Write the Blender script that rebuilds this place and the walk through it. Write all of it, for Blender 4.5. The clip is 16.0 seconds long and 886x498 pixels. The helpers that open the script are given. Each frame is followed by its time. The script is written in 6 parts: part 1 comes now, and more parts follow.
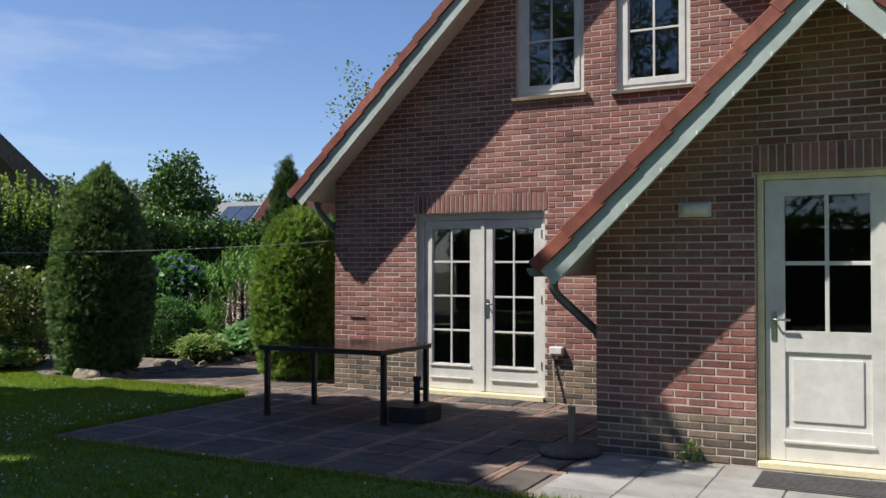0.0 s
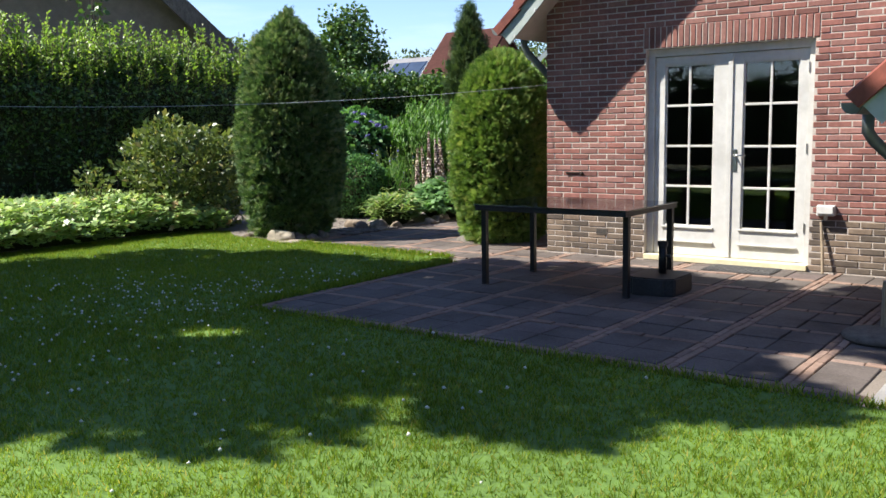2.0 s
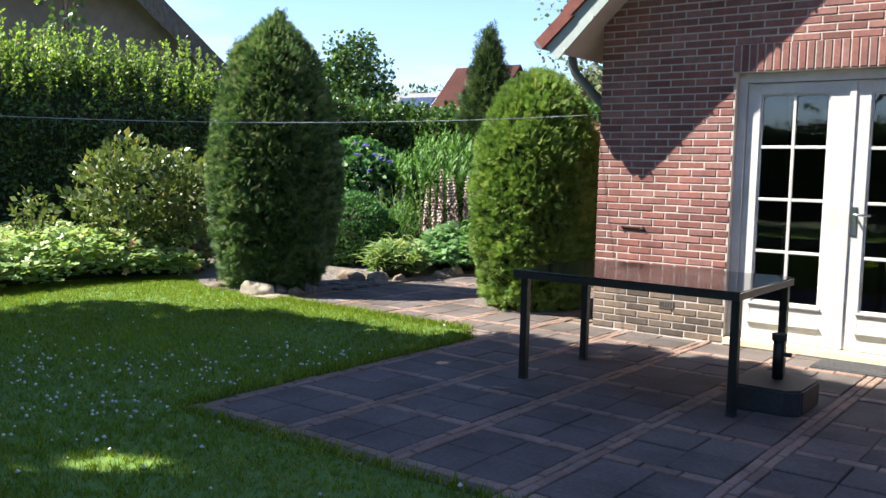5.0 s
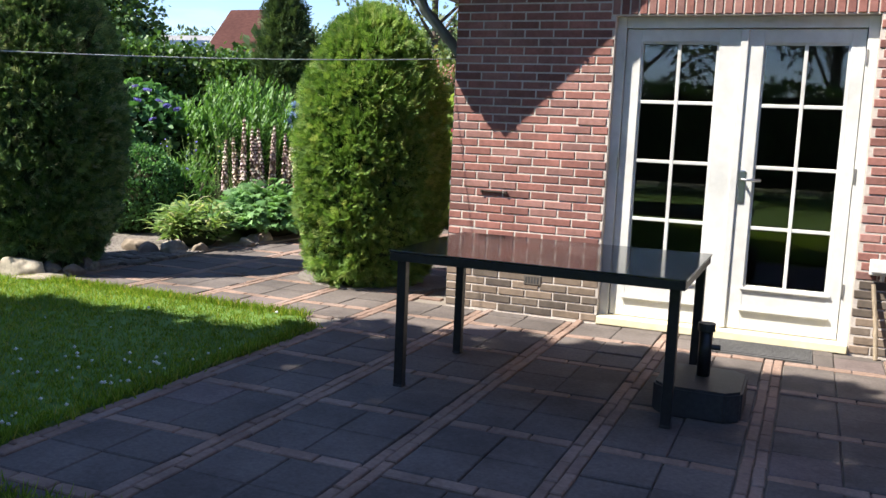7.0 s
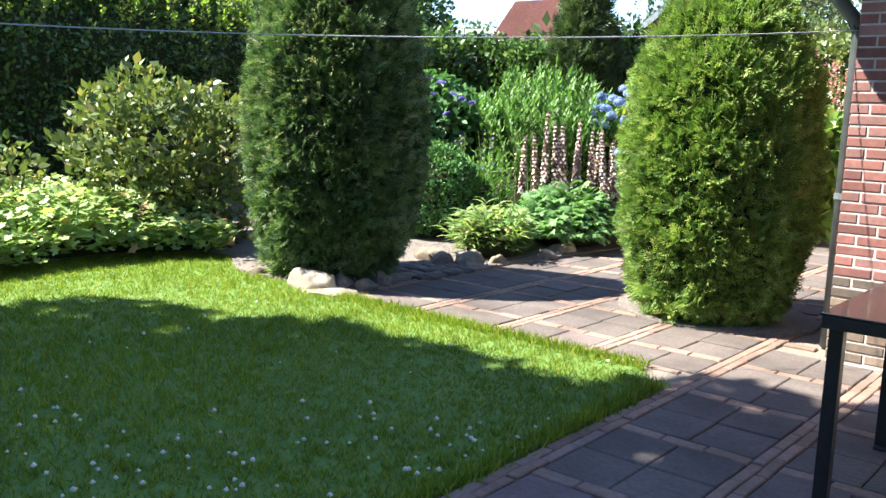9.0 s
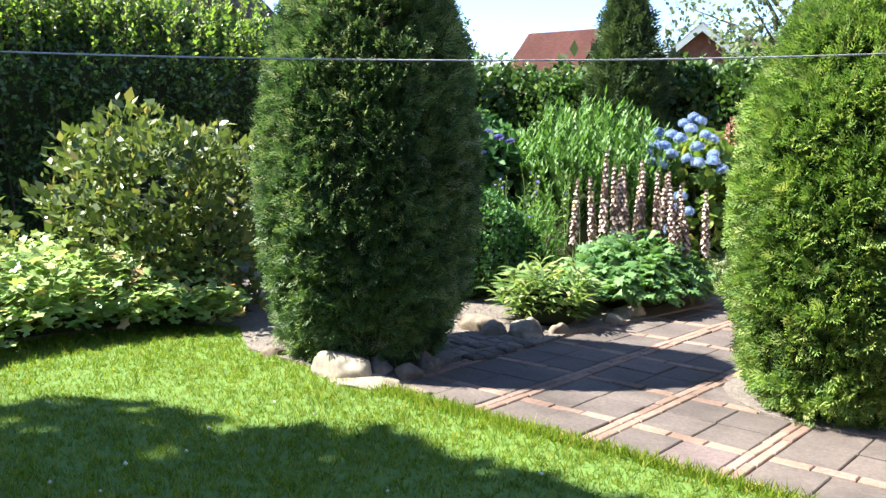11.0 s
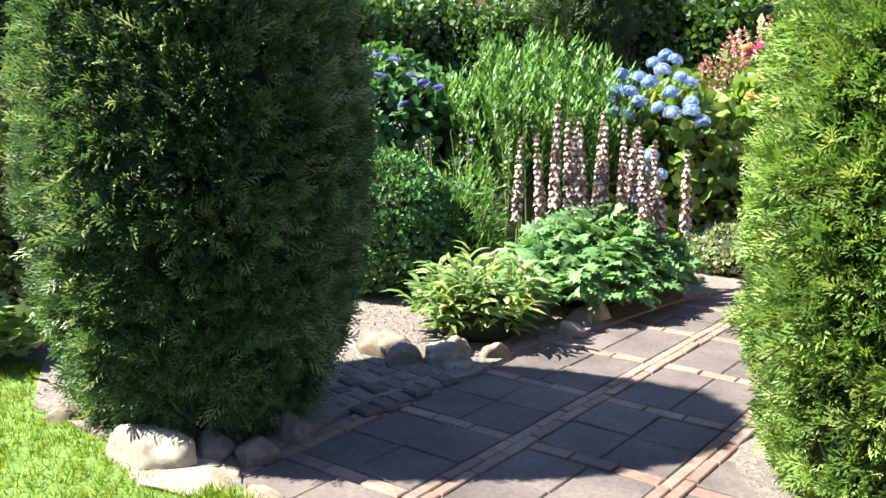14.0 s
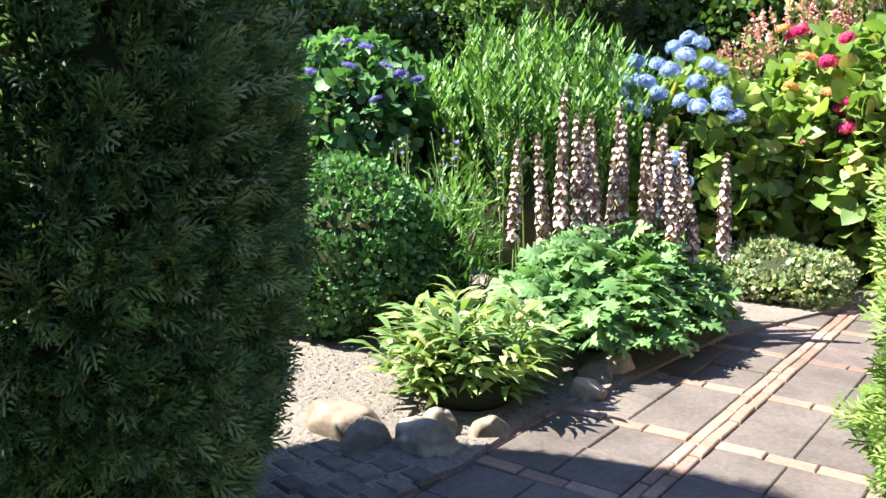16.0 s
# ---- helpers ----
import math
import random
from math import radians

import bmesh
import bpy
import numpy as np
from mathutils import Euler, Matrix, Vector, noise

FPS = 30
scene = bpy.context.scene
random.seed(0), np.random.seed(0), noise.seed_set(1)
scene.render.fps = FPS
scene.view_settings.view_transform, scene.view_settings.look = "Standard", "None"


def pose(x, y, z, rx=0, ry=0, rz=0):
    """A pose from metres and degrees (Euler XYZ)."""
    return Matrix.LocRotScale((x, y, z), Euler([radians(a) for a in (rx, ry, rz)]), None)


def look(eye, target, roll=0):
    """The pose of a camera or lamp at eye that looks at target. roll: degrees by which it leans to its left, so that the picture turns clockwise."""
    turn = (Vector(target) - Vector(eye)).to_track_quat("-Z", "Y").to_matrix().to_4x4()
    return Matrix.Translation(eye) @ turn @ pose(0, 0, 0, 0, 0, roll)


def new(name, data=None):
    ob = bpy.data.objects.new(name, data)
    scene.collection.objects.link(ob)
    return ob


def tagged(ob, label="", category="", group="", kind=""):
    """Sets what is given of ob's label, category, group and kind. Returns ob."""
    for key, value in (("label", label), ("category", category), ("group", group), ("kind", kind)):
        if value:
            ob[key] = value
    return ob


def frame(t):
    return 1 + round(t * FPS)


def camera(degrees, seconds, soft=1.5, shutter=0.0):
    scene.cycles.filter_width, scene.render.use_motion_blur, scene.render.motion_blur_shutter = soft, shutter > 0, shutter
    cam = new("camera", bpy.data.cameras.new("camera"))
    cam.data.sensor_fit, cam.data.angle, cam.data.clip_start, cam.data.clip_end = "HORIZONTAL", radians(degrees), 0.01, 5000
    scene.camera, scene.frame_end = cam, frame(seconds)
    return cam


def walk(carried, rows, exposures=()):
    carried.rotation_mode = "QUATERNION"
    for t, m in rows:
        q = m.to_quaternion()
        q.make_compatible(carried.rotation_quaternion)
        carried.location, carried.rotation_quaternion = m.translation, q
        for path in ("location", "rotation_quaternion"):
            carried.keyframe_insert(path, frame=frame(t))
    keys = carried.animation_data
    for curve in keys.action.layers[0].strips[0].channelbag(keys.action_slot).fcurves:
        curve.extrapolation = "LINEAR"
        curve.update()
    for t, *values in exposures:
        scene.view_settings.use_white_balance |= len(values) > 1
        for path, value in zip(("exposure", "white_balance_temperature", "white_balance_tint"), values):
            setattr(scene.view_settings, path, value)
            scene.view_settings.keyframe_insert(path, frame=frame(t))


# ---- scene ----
cam = camera(52.8, 16.0, 1.5)
PATH = [
    (0, (0.045, 0.536, 1.474), (-0.862, 2.318, 1.522), 0.1),
    (0.5, (-0.303, 0.679, 1.427), (-1.286, 2.42, 1.354), 0.2),
    (1, (-0.634, 0.848, 1.423), (-1.699, 2.536, 1.295), -0.6),
    (1.5, (-0.918, 1.089, 1.416), (-2.069, 2.715, 1.229), -1.1),
    (2, (-1.205, 1.334, 1.373), (-2.404, 2.913, 1.109), -1.0),
    (2.5, (-1.474, 1.608, 1.363), (-2.684, 3.17, 1.055), -0.1),
    (3, (-1.681, 1.934, 1.351), (-2.956, 3.449, 1.068), 1.7),
    (3.5, (-1.959, 2.2, 1.345), (-3.329, 3.633, 1.079), 1.7),
    (4, (-2.153, 2.419, 1.346), (-3.599, 3.78, 1.109), 1.4),
    (4.5, (-2.391, 2.716, 1.339), (-3.79, 4.127, 1.114), 1.6),
    (5, (-2.67, 2.97, 1.339), (-3.871, 4.559, 1.162), 1.4),
    (5.2, (-2.77, 3.061, 1.328), (-3.877, 4.717, 1.15), 0.8),
    (7.3, (-3.958, 3.918, 1.328), (-4.704, 5.754, 1.061), 2.6),
    (7.5, (-4.063, 4.027, 1.325), (-4.877, 5.832, 1.042), 2.7),
    (8, (-4.321, 4.213, 1.344), (-5.332, 5.911, 1.033), 2.2),
    (8.5, (-4.582, 4.495, 1.334), (-5.751, 6.082, 0.995), 2.0),
    (9, (-4.849, 4.716, 1.332), (-6.103, 6.243, 1.026), 2.1),
    (9.5, (-5.153, 4.873, 1.39), (-6.435, 6.386, 1.131), 1.9),
    (9.7, (-5.264, 4.962, 1.373), (-6.553, 6.471, 1.124), 1.9),
    (11.8, (-6.253, 5.9, 1.39), (-7.499, 7.447, 1.164), 0.3),
    (12, (-6.325, 6.024, 1.385), (-7.536, 7.594, 1.123), 0.7),
    (12.5, (-6.446, 6.375, 1.413), (-7.636, 7.95, 1.091), 1.0),
    (13, (-6.507, 6.653, 1.451), (-7.741, 8.191, 1.114), 1.4),
    (13.5, (-6.693, 6.91, 1.44), (-7.903, 8.466, 1.1), 0.8),
    (14, (-6.867, 7.18, 1.432), (-8.049, 8.754, 1.078), 0.7),
    (14.5, (-7.011, 7.431, 1.426), (-8.206, 8.989, 1.051), 1.5),
    (15, (-7.189, 7.633, 1.413), (-8.362, 9.212, 1.05), 1.1),
    (15.5, (-7.399, 7.89, 1.426), (-8.553, 9.484, 1.07), 0.2),
    (16, (-7.547, 8.195, 1.402), (-8.713, 9.779, 1.04), 0.2),
]
EXPOSURES = [(0, 0.65), (1.0, 0.98), (2.0, 1.35), (2.5, 1.5), (3.2, 1.72), (4.5, 2.0), (5.0, 1.72), (7.5, 1.6), (9.0, 2.33), (9.7, 2.22), (12.5, 2.27), (16.0, 2.38)]
walk(cam, [(t, look(eye, target, roll)) for t, eye, target, roll in PATH], EXPOSURES)

# ---------------------------------------------------------------- light
SUN = Vector((0.6, 0.48, -1.0)).normalized()
world = bpy.data.worlds.new("world")
scene.world = world
world.use_nodes = True
wn = world.node_tree
wn.nodes.clear()
sky = wn.nodes.new("ShaderNodeTexSky")
sky.sky_type = "NISHITA"
sky.sun_disc = False
sky.sun_elevation = math.asin(-SUN.z)
sky.sun_rotation = math.atan2(-SUN.x, -SUN.y)
sky.air_density, sky.dust_density, sky.ozone_density = 1.0, 0.2, 4.0
bg = wn.nodes.new("ShaderNodeBackground")
bg.inputs["Strength"].default_value = 0.08
# thin cirrus
tc = wn.nodes.new("ShaderNodeTexCoord")
mp = wn.nodes.new("ShaderNodeMapping")
mp.inputs["Scale"].default_value = (2.2, 2.2, 11.0)
mp.inputs["Rotation"].default_value = (0.1, 0.12, 0.0)
cn = wn.nodes.new("ShaderNodeTexNoise")
cn.inputs["Scale"].default_value, cn.inputs["Detail"].default_value, cn.inputs["Roughness"].default_value = 1.6, 6.0, 0.55
cr = wn.nodes.new("ShaderNodeMapRange")
cr.inputs["From Min"].default_value, cr.inputs["From Max"].default_value = 0.56, 0.8
cr.inputs["To Max"].default_value = 0.3
mx = wn.nodes.new("ShaderNodeMix")
mx.data_type = "RGBA"
mx.inputs["B"].default_value = (7.0, 7.4, 8.0, 1)
wo = wn.nodes.new("ShaderNodeOutputWorld")
wn.links.new(tc.outputs["Generated"], mp.inputs["Vector"])
wn.links.new(mp.outputs["Vector"], cn.inputs["Vector"])
wn.links.new(cn.outputs["Fac"], cr.inputs["Value"])
wn.links.new(cr.outputs["Result"], mx.inputs["Factor"])
tint = wn.nodes.new("ShaderNodeMix")
tint.data_type, tint.blend_type = "RGBA", "MULTIPLY"
tint.inputs["Factor"].default_value = 1.0
tint.inputs["B"].default_value = (0.95, 0.97, 1.12, 1)
wn.links.new(sky.outputs["Color"], tint.inputs["A"])
wn.links.new(tint.outputs["Result"], mx.inputs["A"])
wn.links.new(mx.outputs["Result"], bg.inputs["Color"])
wn.links.new(bg.outputs["Background"], wo.inputs["Surface"])
sun_data = bpy.data.lights.new("sun", "SUN")
sun_data.energy, sun_data.angle, sun_data.color = 5.0, radians(0.53), (1.0, 0.95, 0.87)
sun = new("sun", sun_data)
sun.matrix_world = look((0, 0, 30), Vector((0, 0, 30)) + SUN)

# ---------------------------------------------------------------- materials


def nodes_of(name):
    m = bpy.data.materials.new(name)
    m.use_nodes = True
    t = m.node_tree
    t.nodes.clear()
    out = t.nodes.new("ShaderNodeOutputMaterial")
    b = t.nodes.new("ShaderNodeBsdfPrincipled")
    t.links.new(b.outputs[0], out.inputs["Surface"])
    return m, t, b, out


def col(c):
    return (c[0], c[1], c[2], 1.0)


def ramp(t, fac, stops):
    r = t.nodes.new("ShaderNodeValToRGB")
    e = r.color_ramp.elements
    while len(e) < len(stops):
        e.new(0.5)
    for el, (p, c) in zip(e, stops):
        el.position, el.color = p, col(c)
    t.links.new(fac, r.inputs["Fac"])
    return r.outputs["Color"]


def noise_fac(t, scale, detail=4.0, rough=0.6, coords="Object", stretch=(1, 1, 1)):
    c = t.nodes.new("ShaderNodeTexCoord")
    m = t.nodes.new("ShaderNodeMapping")
    m.inputs["Scale"].default_value = stretch
    n = t.nodes.new("ShaderNodeTexNoise")
    n.inputs["Scale"].default_value, n.inputs["Detail"].default_value, n.inputs["Roughness"].default_value = scale, detail, rough
    if coords == "World":
        t.links.new(t.nodes.new("ShaderNodeNewGeometry").outputs["Position"], m.inputs["Vector"])
    else:
        t.links.new(c.outputs[coords], m.inputs["Vector"])
    t.links.new(m.outputs["Vector"], n.inputs["Vector"])
    return n.outputs["Fac"]


def blend(t, fac, a, b, mode="MIX"):
    m = t.nodes.new("ShaderNodeMix")
    m.data_type, m.blend_type = "RGBA", mode
    for sock, v in ((m.inputs["A"], a), (m.inputs["B"], b)):
        if isinstance(v, tuple):
            sock.default_value = col(v)
        else:
            t.links.new(v, sock)
    if isinstance(fac, float):
        m.inputs["Factor"].default_value = fac
    else:
        t.links.new(fac, m.inputs["Factor"])
    return m.outputs["Result"]


def bump(t, b, height, strength, distance=0.01):
    n = t.nodes.new("ShaderNodeBump")
    n.inputs["Strength"].default_value, n.inputs["Distance"].default_value = strength, distance
    t.links.new(height, n.inputs["Height"])
    t.links.new(n.outputs["Normal"], b.inputs["Normal"])


def randoms(t):
    """One number per piece, whether it is an object of its own or an island of a mesh."""
    o = t.nodes.new("ShaderNodeObjectInfo")
    g = t.nodes.new("ShaderNodeNewGeometry")
    a = t.nodes.new("ShaderNodeMath")
    a.operation = "ADD"
    f = t.nodes.new("ShaderNodeMath")
    f.operation = "FRACT"
    t.links.new(o.outputs["Random"], a.inputs[0])
    t.links.new(g.outputs["Random Per Island"], a.inputs[1])
    t.links.new(a.outputs[0], f.inputs[0])
    return f.outputs[0]


def surface(name, dark, light, scale, rough=0.7, big=0.6, bumps=0.3, metal=0.0, coords="Object", spec=0.5, stretch=(1, 1, 1), depth=0.01):
    """A plain surface with fine grain and large stains."""
    m, t, b, _ = nodes_of(name)
    fine = noise_fac(t, scale, 6.0, 0.65, coords, stretch)
    c1 = ramp(t, fine, [(0.3, dark), (0.7, light)])
    stain = noise_fac(t, big, 4.0, 0.6, coords)
    c2 = ramp(t, stain, [(0.3, (0.62, 0.62, 0.62)), (0.65, (1, 1, 1))])
    c = blend(t, 0.7, c1, c2, "MULTIPLY")
    t.links.new(c, b.inputs["Base Color"])
    b.inputs["Roughness"].default_value, b.inputs["Metallic"].default_value = rough, metal
    b.inputs["Specular IOR Level"].default_value = spec
    if bumps:
        bump(t, b, fine, bumps, depth)
    return m


def pieces(name, stops, scale=30.0, rough=0.85, grain=0.35, bumps=0.5, coords="World", stain=0.35):
    """Bricks, tiles and stones: a colour of its own for each piece, with grain and stains."""
    m, t, b, _ = nodes_of(name)
    c = ramp(t, randoms(t), stops)
    fine = noise_fac(t, scale, 6.0, 0.7, coords)
    g = ramp(t, fine, [(0.25, (1 - grain,) * 3), (0.75, (1 + grain * 0.4,) * 3)])
    c = blend(t, 1.0, c, g, "MULTIPLY")
    big = noise_fac(t, 1.7, 5.0, 0.65, coords)
    s = ramp(t, big, [(0.35, (1 - stain,) * 3), (0.6, (1, 1, 1))])
    c = blend(t, 1.0, c, s, "MULTIPLY")
    t.links.new(c, b.inputs["Base Color"])
    b.inputs["Roughness"].default_value = rough
    b.inputs["Specular IOR Level"].default_value = 0.25
    bump(t, b, fine, bumps, 0.004)
    return m


def leafy(name, stops, through_light=0.35, rough=0.5, gloss=0.4, patch=1.3, cool=(1.14, 1.0, 1.3)):
    """Leaves: a tone for each leaf, larger patches, a sheen, and light that comes through."""
    m, t, b, out = nodes_of(name)
    c = ramp(t, randoms(t), stops)
    c = blend(t, 1.0, c, cool, "MULTIPLY")
    big = noise_fac(t, patch, 3.0, 0.6)
    s = ramp(t, big, [(0.3, (0.7, 0.75, 0.7)), (0.7, (1.12, 1.1, 1.0))])
    c = blend(t, 1.0, c, s, "MULTIPLY")
    t.links.new(c, b.inputs["Base Color"])
    b.inputs["Roughness"].default_value = rough
    b.inputs["Specular IOR Level"].default_value = gloss
    tr = t.nodes.new("ShaderNodeBsdfTranslucent")
    c2 = blend(t, 1.0, c, (1.25, 1.3, 0.75), "MULTIPLY")
    t.links.new(c2, tr.inputs["Color"])
    ms = t.nodes.new("ShaderNodeMixShader")
    ms.inputs[0].default_value = through_light
    t.links.new(b.outputs[0], ms.inputs[1])
    t.links.new(tr.outputs[0], ms.inputs[2])
    t.links.new(ms.outputs[0], out.inputs["Surface"])
    return m


def glass_pane(name):
    m, t, b, out = nodes_of(name)
    tr = t.nodes.new("ShaderNodeBsdfTransparent")
    tr.inputs["Color"].default_value = (0.72, 0.76, 0.76, 1)
    gl = t.nodes.new("ShaderNodeBsdfGlossy")
    gl.inputs["Roughness"].default_value = 0.02
    fr = t.nodes.new("ShaderNodeFresnel")
    fr.inputs["IOR"].default_value = 1.5
    mu = t.nodes.new("ShaderNodeMath")
    mu.operation = "MULTIPLY"
    mu.inputs[1].default_value = 1.8
    ms = t.nodes.new("ShaderNodeMixShader")
    t.links.new(fr.outputs[0], mu.inputs[0])
    t.links.new(mu.outputs[0], ms.inputs[0])
    t.links.new(tr.outputs[0], ms.inputs[1])
    t.links.new(gl.outputs[0], ms.inputs[2])
    t.links.new(ms.outputs[0], out.inputs["Surface"])
    return m


M = {}
M["brick"] = pieces("brick", [(0.0, (0.19, 0.088, 0.074)), (0.25, (0.27, 0.118, 0.096)), (0.5, (0.33, 0.145, 0.118)), (0.75, (0.24, 0.125, 0.108)), (1.0, (0.37, 0.19, 0.158))], 26, 0.9, 0.35, 0.5)
M["plinth_brick"] = pieces("plinth_brick", [(0.0, (0.1, 0.08, 0.065)), (0.4, (0.17, 0.135, 0.105)), (0.7, (0.22, 0.165, 0.12)), (1.0, (0.28, 0.21, 0.155))], 22, 0.92, 0.4, 0.5)
M["mortar"] = surface("mortar", (0.42, 0.37, 0.32), (0.57, 0.5, 0.44), 60, 0.95, 0.8, 0.4)
M["roof_tile"] = pieces("roof_tile", [(0.0, (0.17, 0.05, 0.037)), (0.5, (0.225, 0.066, 0.046)), (1.0, (0.27, 0.09, 0.062))], 14, 0.6, 0.4, 0.35, stain=0.45)
M["fascia"] = surface("fascia", (0.3, 0.35, 0.33), (0.39, 0.44, 0.42), 8, 0.55, 1.5, 0.1)
M["soffit"] = surface("soffit", (0.5, 0.46, 0.4), (0.6, 0.56, 0.5), 7, 0.7, 1.2, 0.1)
M["zinc"] = surface("zinc", (0.12, 0.14, 0.142), (0.19, 0.21, 0.21), 9, 0.5, 2.0, 0.1, 0.3)
M["white_paint"] = surface("white_paint", (0.55, 0.54, 0.505), (0.64, 0.63, 0.595), 14, 0.35, 1.6, 0.06, spec=0.5)
M["cream_paint"] = surface("cream_paint", (0.66, 0.58, 0.36), (0.78, 0.7, 0.48), 14, 0.4, 1.6, 0.06)
M["glass"] = glass_pane("glass")
M["steel"] = surface("steel", (0.5, 0.5, 0.5), (0.62, 0.62, 0.61), 40, 0.28, 3.0, 0.05, 1.0)
M["iron"] = surface("iron", (0.03, 0.025, 0.022), (0.09, 0.06, 0.045), 50, 0.6, 4.0, 0.4, 0.5)
M["black_metal"] = surface("black_metal", (0.012, 0.012, 0.013), (0.028, 0.028, 0.03), 30, 0.42, 3.0, 0.08, 0.3)
M["black_glass"] = surface("black_glass", (0.012, 0.012, 0.014), (0.02, 0.02, 0.022), 12, 0.09, 4.0, 0.02, 0.0, spec=0.9)
M["black_plastic"] = surface("black_plastic", (0.015, 0.015, 0.016), (0.04, 0.04, 0.042), 40, 0.55, 6.0, 0.2)
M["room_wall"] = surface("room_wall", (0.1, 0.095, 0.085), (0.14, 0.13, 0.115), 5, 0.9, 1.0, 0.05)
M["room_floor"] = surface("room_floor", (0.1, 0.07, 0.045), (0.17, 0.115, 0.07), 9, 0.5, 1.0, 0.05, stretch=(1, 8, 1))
M["wood"] = surface("wood", (0.2, 0.15, 0.1), (0.36, 0.29, 0.2), 24, 0.8, 3.0, 0.3, stretch=(4, 4, 0.4))
M["tile"] = pieces("paving_tile", [(0.0, (0.118, 0.099, 0.088)), (0.5, (0.132, 0.11, 0.097)), (0.93, (0.146, 0.121, 0.107)), (0.96, (0.17, 0.132, 0.122)), (1.0, (0.18, 0.138, 0.126))], 45, 0.9, 0.4, 0.5, stain=0.4)
M["clinker"] = pieces("clinker", [(0.0, (0.225, 0.15, 0.116)), (0.4, (0.265, 0.178, 0.136)), (0.75, (0.295, 0.198, 0.15)), (1.0, (0.265, 0.197, 0.162))], 40, 0.9, 0.35, 0.5, stain=0.4)
M["slab"] = pieces("concrete_slab", [(0.0, (0.25, 0.24, 0.225)), (1.0, (0.34, 0.33, 0.305))], 50, 0.92, 0.25, 0.4, stain=0.35)
M["joint"] = surface("joint_sand", (0.13, 0.11, 0.09), (0.24, 0.2, 0.16), 70, 0.95, 1.2, 0.5)
M["soil"] = surface("soil", (0.13, 0.11, 0.09), (0.26, 0.225, 0.19), 38, 0.97, 1.5, 0.9, depth=0.03)
M["ground"] = surface("ground", (0.06, 0.07, 0.025), (0.14, 0.13, 0.06), 9, 0.97, 0.4, 0.4)
M["gravel"] = surface("gravel", (0.45, 0.42, 0.37), (0.75, 0.71, 0.64), 60, 0.95, 1.5, 0.8)
M["stone"] = pieces("field_stone", [(0.0, (0.24, 0.19, 0.14)), (0.35, (0.33, 0.27, 0.2)), (0.7, (0.42, 0.37, 0.29)), (1.0, (0.36, 0.3, 0.23))], 9, 0.92, 0.7, 1.0, stain=0.55)
M["dark_stone"] = pieces("dark_stone", [(0.0, (0.1, 0.085, 0.07)), (1.0, (0.2, 0.17, 0.14))], 18, 0.92, 0.5, 0.8, stain=0.4)
M["turf"] = surface("turf", (0.06, 0.12, 0.016), (0.12, 0.215, 0.032), 26, 0.95, 0.35, 0.6)
M["grass"] = leafy("grass_blades", [(0.0, (0.06, 0.145, 0.014)), (0.5, (0.11, 0.245, 0.027)), (0.85, (0.17, 0.31, 0.042)), (1.0, (0.28, 0.32, 0.09))], 0.5, 0.65, 0.15, 0.5, (1.42, 1.0, 1.0))
M["clover"] = surface("clover_flower", (0.6, 0.6, 0.52), (0.8, 0.8, 0.74), 90, 0.8, 4.0, 0.2)
M["bark"] = surface("bark", (0.06, 0.045, 0.033), (0.15, 0.115, 0.085), 22, 0.95, 2.0, 0.9, stretch=(3, 3, 0.5))
M["twig"] = surface("twig", (0.055, 0.042, 0.026), (0.13, 0.1, 0.065), 30, 0.9, 3.0, 0.3)
M["stem"] = surface("green_stem", (0.09, 0.16, 0.04), (0.17, 0.24, 0.07), 30, 0.6, 3.0, 0.1)
M["thuja"] = leafy("thuja_sprays", [(0.0, (0.045, 0.09, 0.024)), (0.5, (0.105, 0.178, 0.044)), (0.85, (0.23, 0.31, 0.078)), (1.0, (0.34, 0.33, 0.14))], 0.28, 0.55, 0.3, cool=(0.93, 0.98, 1.65))
M["thuja_light"] = leafy("thuja_sprays_light", [(0.0, (0.085, 0.16, 0.022)), (0.5, (0.18, 0.295, 0.042)), (0.85, (0.3, 0.4, 0.065)), (1.0, (0.38, 0.4, 0.1))], 0.32, 0.55, 0.3, cool=(0.94, 0.96, 1.6))
# near-black green for solid cores that stand for shade between the leaves
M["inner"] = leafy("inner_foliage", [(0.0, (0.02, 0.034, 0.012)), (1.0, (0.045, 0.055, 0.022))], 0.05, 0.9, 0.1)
# shade of the hedge face is put into this darkened leaf colour
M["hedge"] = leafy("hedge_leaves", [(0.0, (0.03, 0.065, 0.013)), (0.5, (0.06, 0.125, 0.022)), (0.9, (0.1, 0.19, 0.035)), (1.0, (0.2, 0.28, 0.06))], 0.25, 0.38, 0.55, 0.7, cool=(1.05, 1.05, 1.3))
M["shrub"] = leafy("shrub_leaves", [(0.0, (0.055, 0.1, 0.022)), (0.5, (0.11, 0.175, 0.04)), (0.88, (0.19, 0.26, 0.065)), (1.0, (0.3, 0.29, 0.09))], 0.28, 0.4, 0.5)
M["box"] = leafy("box_leaves", [(0.0, (0.035, 0.095, 0.025)), (0.5, (0.08, 0.19, 0.05)), (1.0, (0.17, 0.33, 0.085))], 0.3, 0.5, 0.35, cool=(0.9, 0.95, 1.25))
M["geranium"] = leafy("geranium_leaves", [(0.0, (0.19, 0.34, 0.08)), (0.5, (0.31, 0.48, 0.14)), (0.94, (0.43, 0.57, 0.19)), (1.0, (0.5, 0.33, 0.14))], 0.38, 0.45, 0.5, 0.9)
